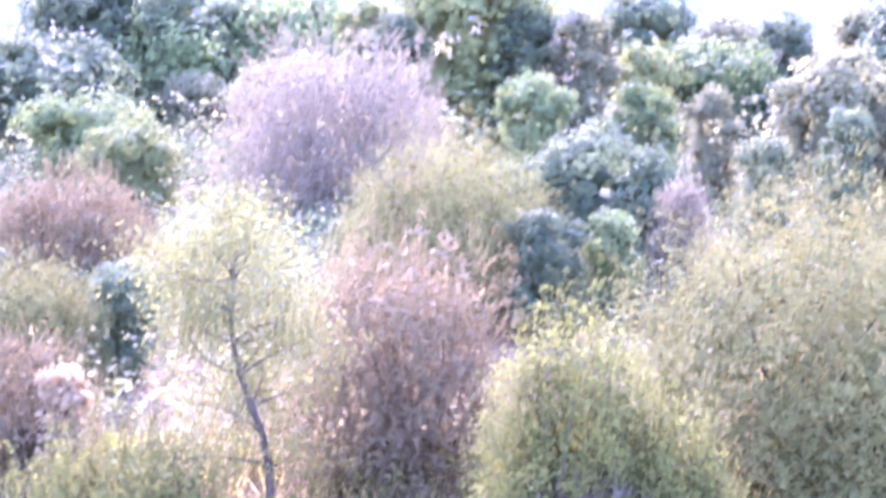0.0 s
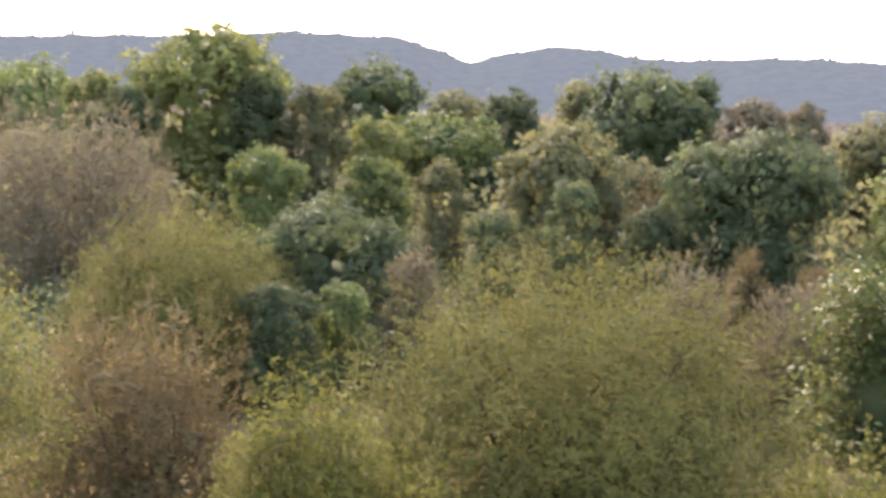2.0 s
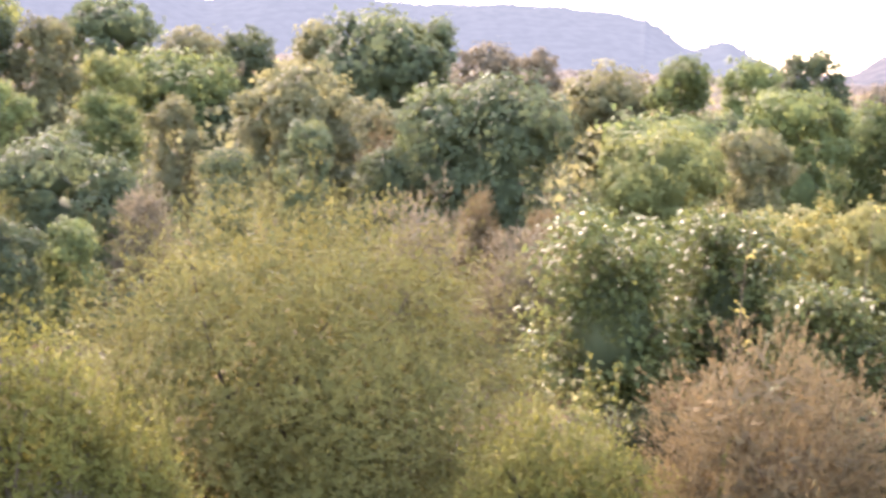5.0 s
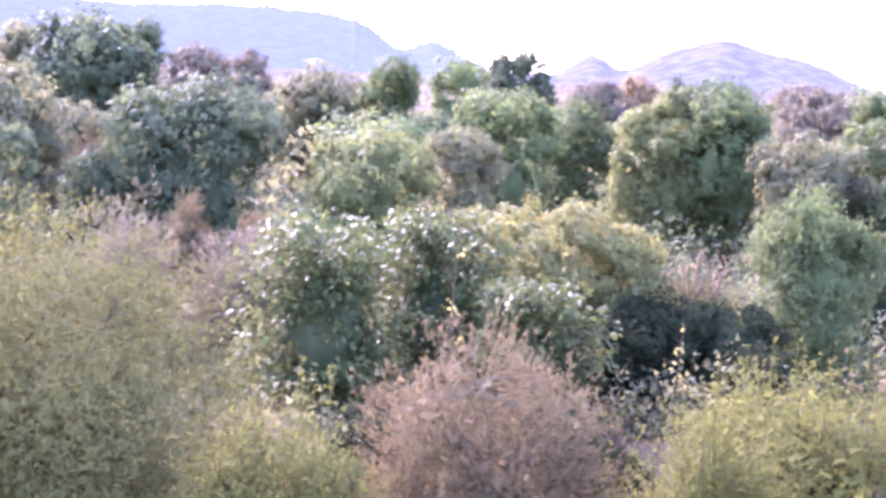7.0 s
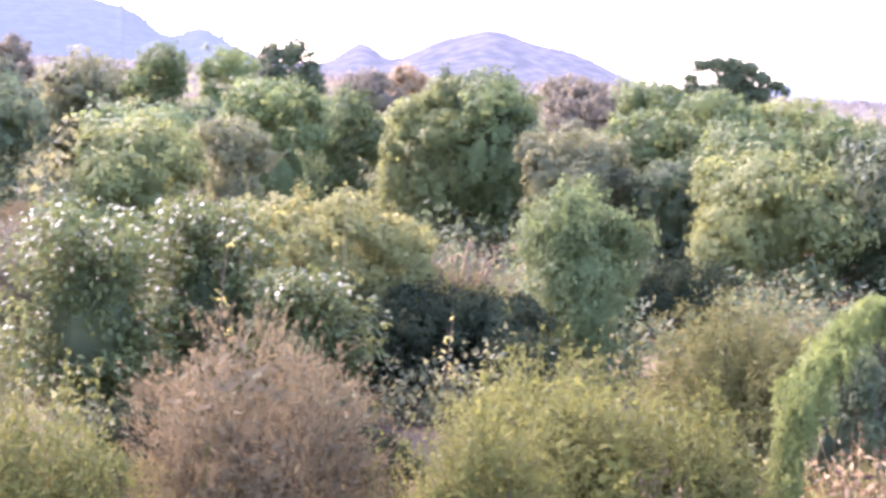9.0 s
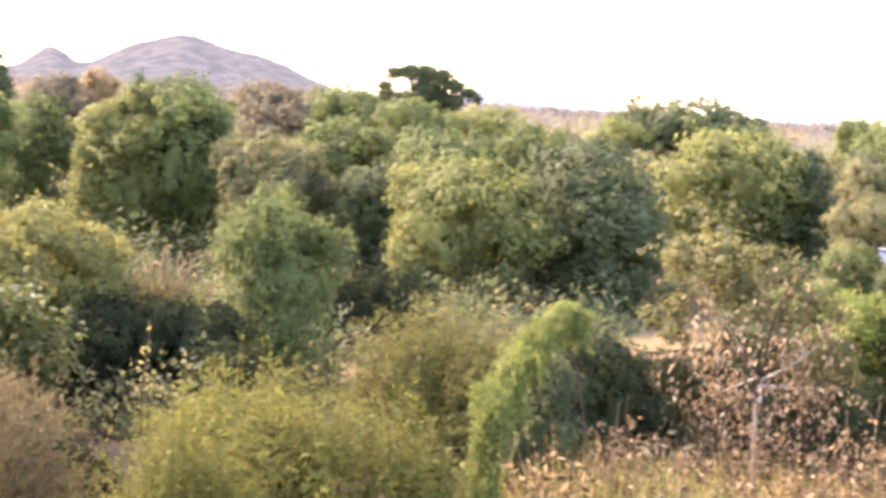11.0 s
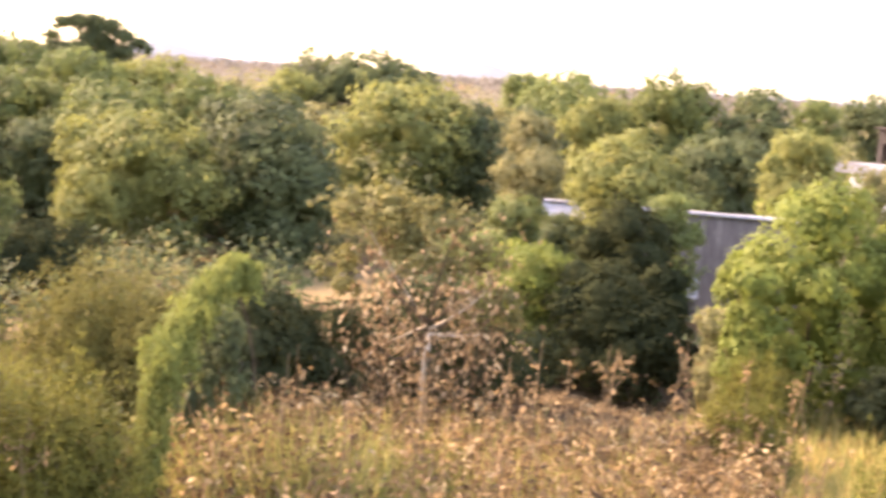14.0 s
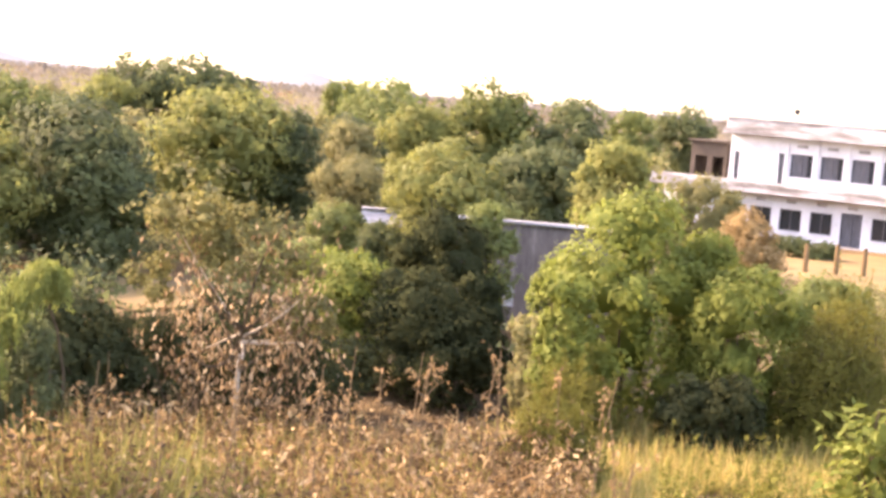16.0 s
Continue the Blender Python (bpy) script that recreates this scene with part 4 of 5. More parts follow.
# ---- the whitewashed building ----
def build_house():
    """Two storeys with a flat roof; x runs along the front from the upper corner (local -x), y towards the yard."""
    a, b = place(68.6, 113.4), place(73.5, 109.3)
    way = (b - a).normalized()
    house = new("two_storey_building")
    house.matrix_world = Matrix.Translation(a) @ Matrix.Rotation(math.atan2(-way.y, -way.x), 4, "Z")
    house_front(house)
    tagged(house, "whitewashed two-storey building with flat roof and rows of windows", "building")


def wall_with_holes(x0, x1, z0, z1, y0, y1, holes):
    """A wall slab from y0 to y1, cut by openings (x0, x1, z0, z1) that go right through it."""
    xs = sorted({x0, x1, *[h[0] for h in holes], *[h[1] for h in holes]})
    zs = sorted({z0, z1, *[h[2] for h in holes], *[h[3] for h in holes]})
    bm = bmesh.new()
    solid = lambda i, j: 0 <= i < len(xs) - 1 and 0 <= j < len(zs) - 1 and not any(
        h[0] <= (xs[i] + xs[i + 1]) / 2 <= h[1] and h[2] <= (zs[j] + zs[j + 1]) / 2 <= h[3] for h in holes)
    quad = lambda *p: bm.faces.new([bm.verts.new(q) for q in p])
    for i in range(len(xs) - 1):
        for j in range(len(zs) - 1):
            if not solid(i, j):
                continue
            xa, xb, za, zb = xs[i], xs[i + 1], zs[j], zs[j + 1]
            quad((xa, y0, za), (xb, y0, za), (xb, y0, zb), (xa, y0, zb))
            quad((xb, y1, za), (xa, y1, za), (xa, y1, zb), (xb, y1, zb))
            if not solid(i - 1, j):
                quad((xa, y1, za), (xa, y0, za), (xa, y0, zb), (xa, y1, zb))
            if not solid(i + 1, j):
                quad((xb, y0, za), (xb, y1, za), (xb, y1, zb), (xb, y0, zb))
            if not solid(i, j - 1):
                quad((xa, y0, za), (xa, y1, za), (xb, y1, za), (xb, y0, za))
            if not solid(i, j + 1):
                quad((xa, y0, zb), (xb, y0, zb), (xb, y1, zb), (xa, y1, zb))
    bmesh.ops.remove_doubles(bm, verts=bm.verts, dist=0.0005)
    bmesh.ops.recalc_face_normals(bm, faces=bm.faces)
    return bm


BAY = 0.72  # metres of front to one unit of the bays


def bay(x0, x1, *rest):
    return box(-x1 * BAY, -x0 * BAY, *rest)


def bay_wall(x0, x1, z0, z1, y0, y1, holes):
    return wall_with_holes(-x1 * BAY, -x0 * BAY, z0, z1, y0, y1, [(-b * BAY, -a * BAY, c, d) for a, b, c, d in holes])


def window_part(house, x0, x1, z0, z1, shutter):
    """Frame with bars, pane behind, sill below."""
    w = part("window", bay(x0, x1, 0.10, 0.12, z0, z1), GLASS, house)
    if shutter:
        part("shutter", bay(x0 + 0.075, x1 - 0.27 * (x1 - x0), 0.135, 0.165, z0 + 0.075, z1 - 0.075), CURTAIN, w, "closed grey shutter leaf")
    t = 0.07
    for q in ((x0, x1, z0, z0 + t), (x0, x1, z1 - t, z1), (x0, x0 + t, z0 + t, z1 - t), (x1 - t, x1, z0 + t, z1 - t)):
        part("frame", bay(q[0], q[1], 0.17, 0.23, q[2], q[3]), FRAME_PAINT, w)
    xm = (x0 + x1) / 2
    part("mullion", bay(xm - 0.03, xm + 0.03, 0.17, 0.22, z0 + t, z1 - t), FRAME_PAINT, w)
    part("sill", bay(x0 - 0.1, x1 + 0.1, 0.304, 0.42, z0 - 0.09, z0 - 0.004), WHITEWASH, w)
    return w


def house_front(house):
    length, depth, corner = 34.0, 9.0, 1.1
    upper = [(1.5, 2.0, 3.45, 5.2), (5.65, 6.15, 3.45, 5.3)] + [(6.75 + 2.75 * i, 8.75 + 2.75 * i, 3.95, 5.35) for i in range(9)]
    lower = [(0.65 + 2.78 * i, 2.65 + 2.78 * i, 0.62, 1.95) for i in range(4)] + [(14.5 + 2.75 * i, 16.5 + 2.75 * i, 0.62, 1.95) for i in range(6)] + [(11.75, 13.65, 0.05, 2.1)]
    part("wall", bay_wall(-5.0, length, -0.1, 3.0, 0, 0.3, lower), WHITEWASH, house)
    part("wall", bay_wall(corner, length, 3.3, 6.35, 0, 0.3, upper), WHITEWASH, house)
    part("end_wall", bay(corner, corner + 0.3, -depth, -0.004, 3.3, 6.35), WHITEWASH, house)
    part("end_wall", bay(-5.0, -4.7, -depth, -0.004, -0.1, 3.0), WHITEWASH, house)
    part("end_wall", bay(length - 0.3, length, -depth, -0.004, -0.1, 6.35), WHITEWASH, house)
    part("back_wall", bay(-5.0, length, -depth - 0.3, -depth - 0.004, -0.1, 6.35), WHITEWASH, house)
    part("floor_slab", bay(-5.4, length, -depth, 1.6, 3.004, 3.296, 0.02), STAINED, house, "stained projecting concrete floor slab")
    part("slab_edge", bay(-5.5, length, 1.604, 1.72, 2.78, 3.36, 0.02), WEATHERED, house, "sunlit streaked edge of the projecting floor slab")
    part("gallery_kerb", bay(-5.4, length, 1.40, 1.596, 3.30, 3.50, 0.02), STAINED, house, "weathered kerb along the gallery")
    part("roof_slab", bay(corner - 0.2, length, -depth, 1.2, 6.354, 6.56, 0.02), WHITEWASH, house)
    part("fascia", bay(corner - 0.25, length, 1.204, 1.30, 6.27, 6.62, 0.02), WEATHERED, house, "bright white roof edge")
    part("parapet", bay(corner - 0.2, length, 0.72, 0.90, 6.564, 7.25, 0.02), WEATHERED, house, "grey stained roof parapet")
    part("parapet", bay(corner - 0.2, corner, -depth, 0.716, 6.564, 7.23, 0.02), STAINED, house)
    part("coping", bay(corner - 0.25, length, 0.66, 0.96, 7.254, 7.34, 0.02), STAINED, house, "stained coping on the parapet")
    for i, (x0, x1, z0, z1) in enumerate(upper[2:]):
        window_part(house, x0, x1, z0, z1, True)
    for x0, x1, z0, z1 in upper[:2]:
        part("door", bay(x0, x1, 0.1, 0.15, z0, z1), FRAME_PAINT, house)
    for x0, x1, z0, z1 in lower[:-1]:
        window_part(house, x0, x1, z0, z1, False)
    d = part("door", bay(11.75, 13.65, 0.1, 0.15, 0.05, 2.1), CURTAIN, house, "grey double door")
    for x0, x1 in ((11.75, 11.83), (12.66, 12.74), (13.57, 13.65)):
        part("frame", bay(x0, x1, 0.16, 0.22, 0.05, 2.1), FRAME_PAINT, d)
    for i in range(9):
        x = 7.75 + 2.75 * i
        vent = part("ventilator", bay(x - 0.5, x + 0.5, 0.304, 0.34, 5.72, 5.95), STAINED, house)
        part("louvre", bay(x - 0.45, x + 0.45, 0.344, 0.36, 5.80, 5.84), FRAME_PAINT, vent)
    for i in range(8):
        x = 1.65 + 2.78 * i
        part("ventilator", bay(x - 0.45, x + 0.45, 0.304, 0.34, 2.30, 2.52), STAINED, house)
    for i in range(10):
        x = 6.42 + 2.75 * i
        part("pilaster", bay(x - 0.14, x + 0.14, 0.304, 0.40, 3.304, 6.346), WHITEWASH, house)
    part("plinth", bay(-5.2, length, 0.304, 1.3, -0.2, 0.04), STAINED, house)
    # small brown room on the terrace
    room = part("terrace_room", bay_wall(-3.3, 0.2, 3.3, 5.6, -0.8, -0.6, [(-2.9, -1.7, 3.3, 4.7), (-1.2, -0.1, 3.3, 4.7)]), BROWN_PLASTER, house, "small unplastered brown room")
    part("side", bay(-3.3, -3.1, -4.5, -0.804, 3.3, 5.6), BROWN_PLASTER, room)
    part("back", bay(-3.09, 0.2, -4.5, -4.3, 3.3, 5.6), BROWN_PLASTER, room)
    part("roof", bay(-3.5, 0.3, -4.7, -0.3, 5.604, 5.74), BROWN_PLASTER, room)
    part("antenna", bay(6.2, 6.26, -1.0, -0.94, 6.56, 7.9), TANK, house)
    part("dish", bay(6.0, 6.45, -0.9, -0.84, 7.75, 8.1, 0.1), TANK, house)


build_house()


def build_yard():
    bm = bmesh.new()
    bmesh.ops.create_circle(bm, cap_ends=True, segments=28, radius=1)
    for v in bm.verts:
        v.co = Vector((v.co.x * 9 * (1 + 0.12 * math.sin(v.co.y * 6)), v.co.y * 12, 0))
    me = bpy.data.meshes.new("yard")
    bm.to_mesh(me)
    bm.free()
    me.materials.append(DUST)
    yard = new("yard_ground", me)
    yard.matrix_world = Matrix.Translation(place(74.2, 93, 0.03)) @ Matrix.Rotation(radians(-60), 4, "Z")
    tagged(yard, "bare ochre earth yard before the white building", "yard", kind="structure")
    c = place(50.7, 57)
    t, k = np.meshgrid(np.arange(40) / 40 * 2 * np.pi, np.linspace(0.02, 1, 9), indexing="ij")
    k = k * (1 + 0.14 * np.sin(t * 3) + 0.08 * np.sin(t * 7 + 1))
    u, w = k * np.cos(t) * 2.5, k * np.sin(t) * 3.6
    a = radians(50.7)
    x, y = c.x + u * math.cos(a) + w * math.sin(a), c.y - u * math.sin(a) + w * math.cos(a)
    v = np.stack([x, y, ground_height(x, y) + 0.07], -1).reshape(-1, 3)
    p, q = np.meshgrid(np.arange(40), np.arange(8), indexing="ij")
    pn = (p + 1) % 40
    f = np.stack([p * 9 + q, p * 9 + q + 1, pn * 9 + q + 1, pn * 9 + q], -1).reshape(-1, 4)
    clearing = new("clearing_ground", mesh_of("clearing_ground", v, f[:, ::-1], DUST, True))
    tagged(clearing, "small bare ochre clearing between the trees", "clearing", kind="structure")


build_yard()


def build_post(heading, d, h):
    bm = bmesh.new()
    bmesh.ops.create_cone(bm, cap_ends=True, segments=8, radius1=0.14, radius2=0.11, depth=h)
    bmesh.ops.translate(bm, verts=bm.verts, vec=(0, 0, h / 2 - 0.1))
    me = bpy.data.meshes.new("fence_post")
    bm.to_mesh(me)
    bm.free()
    me.materials.append(TIMBER)
    ob = new("fence_post", me)
    ob.matrix_world = Matrix.Translation(place(heading, d))
    tagged(ob, "short weathered wooden post in the ochre yard", "post", "posts in the yard")


for heading, d, h in ((71.6, 88, 1.5), (72.55, 88.5, 1.6), (73.4, 89, 1.5), (74.4, 89.5, 1.5)):
    build_post(heading, d, h)


def build_hut(heading, d, turn, wide, deep, eave, ridge, wall_mat, roof_mat, label):
    """Low hut: walls with a doorway, pitched roof of ridged sheets."""
    hut = new("hut")
    hut.matrix_world = Matrix.Translation(place(heading, d)) @ Matrix.Rotation(radians(turn), 4, "Z")
    w, p = wide / 2, deep / 2
    part("front_wall", wall_with_holes(-w, w, -0.1, eave, -p, -p + 0.25, [(-0.1, 0.85, -0.1, min(1.6, eave - 0.12))]), wall_mat, hut)
    part("back_wall", box(-w, w, p - 0.25, p, -0.1, eave), wall_mat, hut)
    for s in (-1, 1):
        part("end_wall", box(min(s * w, s * (w - 0.25)), max(s * w, s * (w - 0.25)), -p + 0.254, p - 0.254, -0.1, eave), wall_mat, hut)
        n = int(wide / 0.12)
        xs = np.linspace(-w - 0.3, w + 0.3, n)
        rise = 0.025 * np.cos(np.arange(n) * math.pi)
        verts = []
        for y, z in ((s * 0.02, ridge), (s * (p + 0.45), eave - 0.12)):
            for dz in (0.0, -0.03):
                verts.append(np.stack([xs, np.full(n, y), z + rise + dz], -1))
        v = np.concatenate(verts)
        i = np.arange(n - 1)
        f = np.concatenate([np.stack([i + a, i + 1 + a, i + 1 + b, i + b], -1) for a, b in ((0, 2 * n), (n, 3 * n), (2 * n, 3 * n), (0, n))])
        child("roof_sheet", mesh_of("roof_sheet", v, f, roof_mat), hut)
    for s in (-1, 1):
        bm = bmesh.new()
        x0, x1 = s * (w - 0.25), s * w
        ends = [[bm.verts.new((x, y, z)) for y, z in ((-p + 0.26, eave + 0.004), (p - 0.26, eave + 0.004), (0, ridge - 0.12))] for x in (x0, x1)]
        bm.faces.new(ends[0])
        bm.faces.new(ends[1])
        for i in range(3):
            bm.faces.new((ends[0][i], ends[0][(i + 1) % 3], ends[1][(i + 1) % 3], ends[1][i]))
        bmesh.ops.recalc_face_normals(bm, faces=bm.faces)
        part("gable", bm, wall_mat, hut)
    part("ridge_cap", box(-w - 0.32, w + 0.32, -0.22, 0.22, ridge + 0.03, ridge + 0.10), WEATHERED, hut, "pale grey ridge cap")
    if wide > 2:
        part("board", box(-1.08, -0.70, -p - 0.50, -p - 0.46, eave + 0.30, eave + 0.95), WHITEWASH, hut, "white board standing at the eave")
    tagged(hut, label, "hut")


build_hut(63.3, 50, -62, 4.2, 5.0, 1.35, 3.65, MUD, SHEET, "low hut with a weathered grey sheet roof")
build_hut(57.95, 64, -60, 0.7, 1.3, 2.5, 2.75, WEATHERED, STAINED, "small whitewashed hut behind trees")

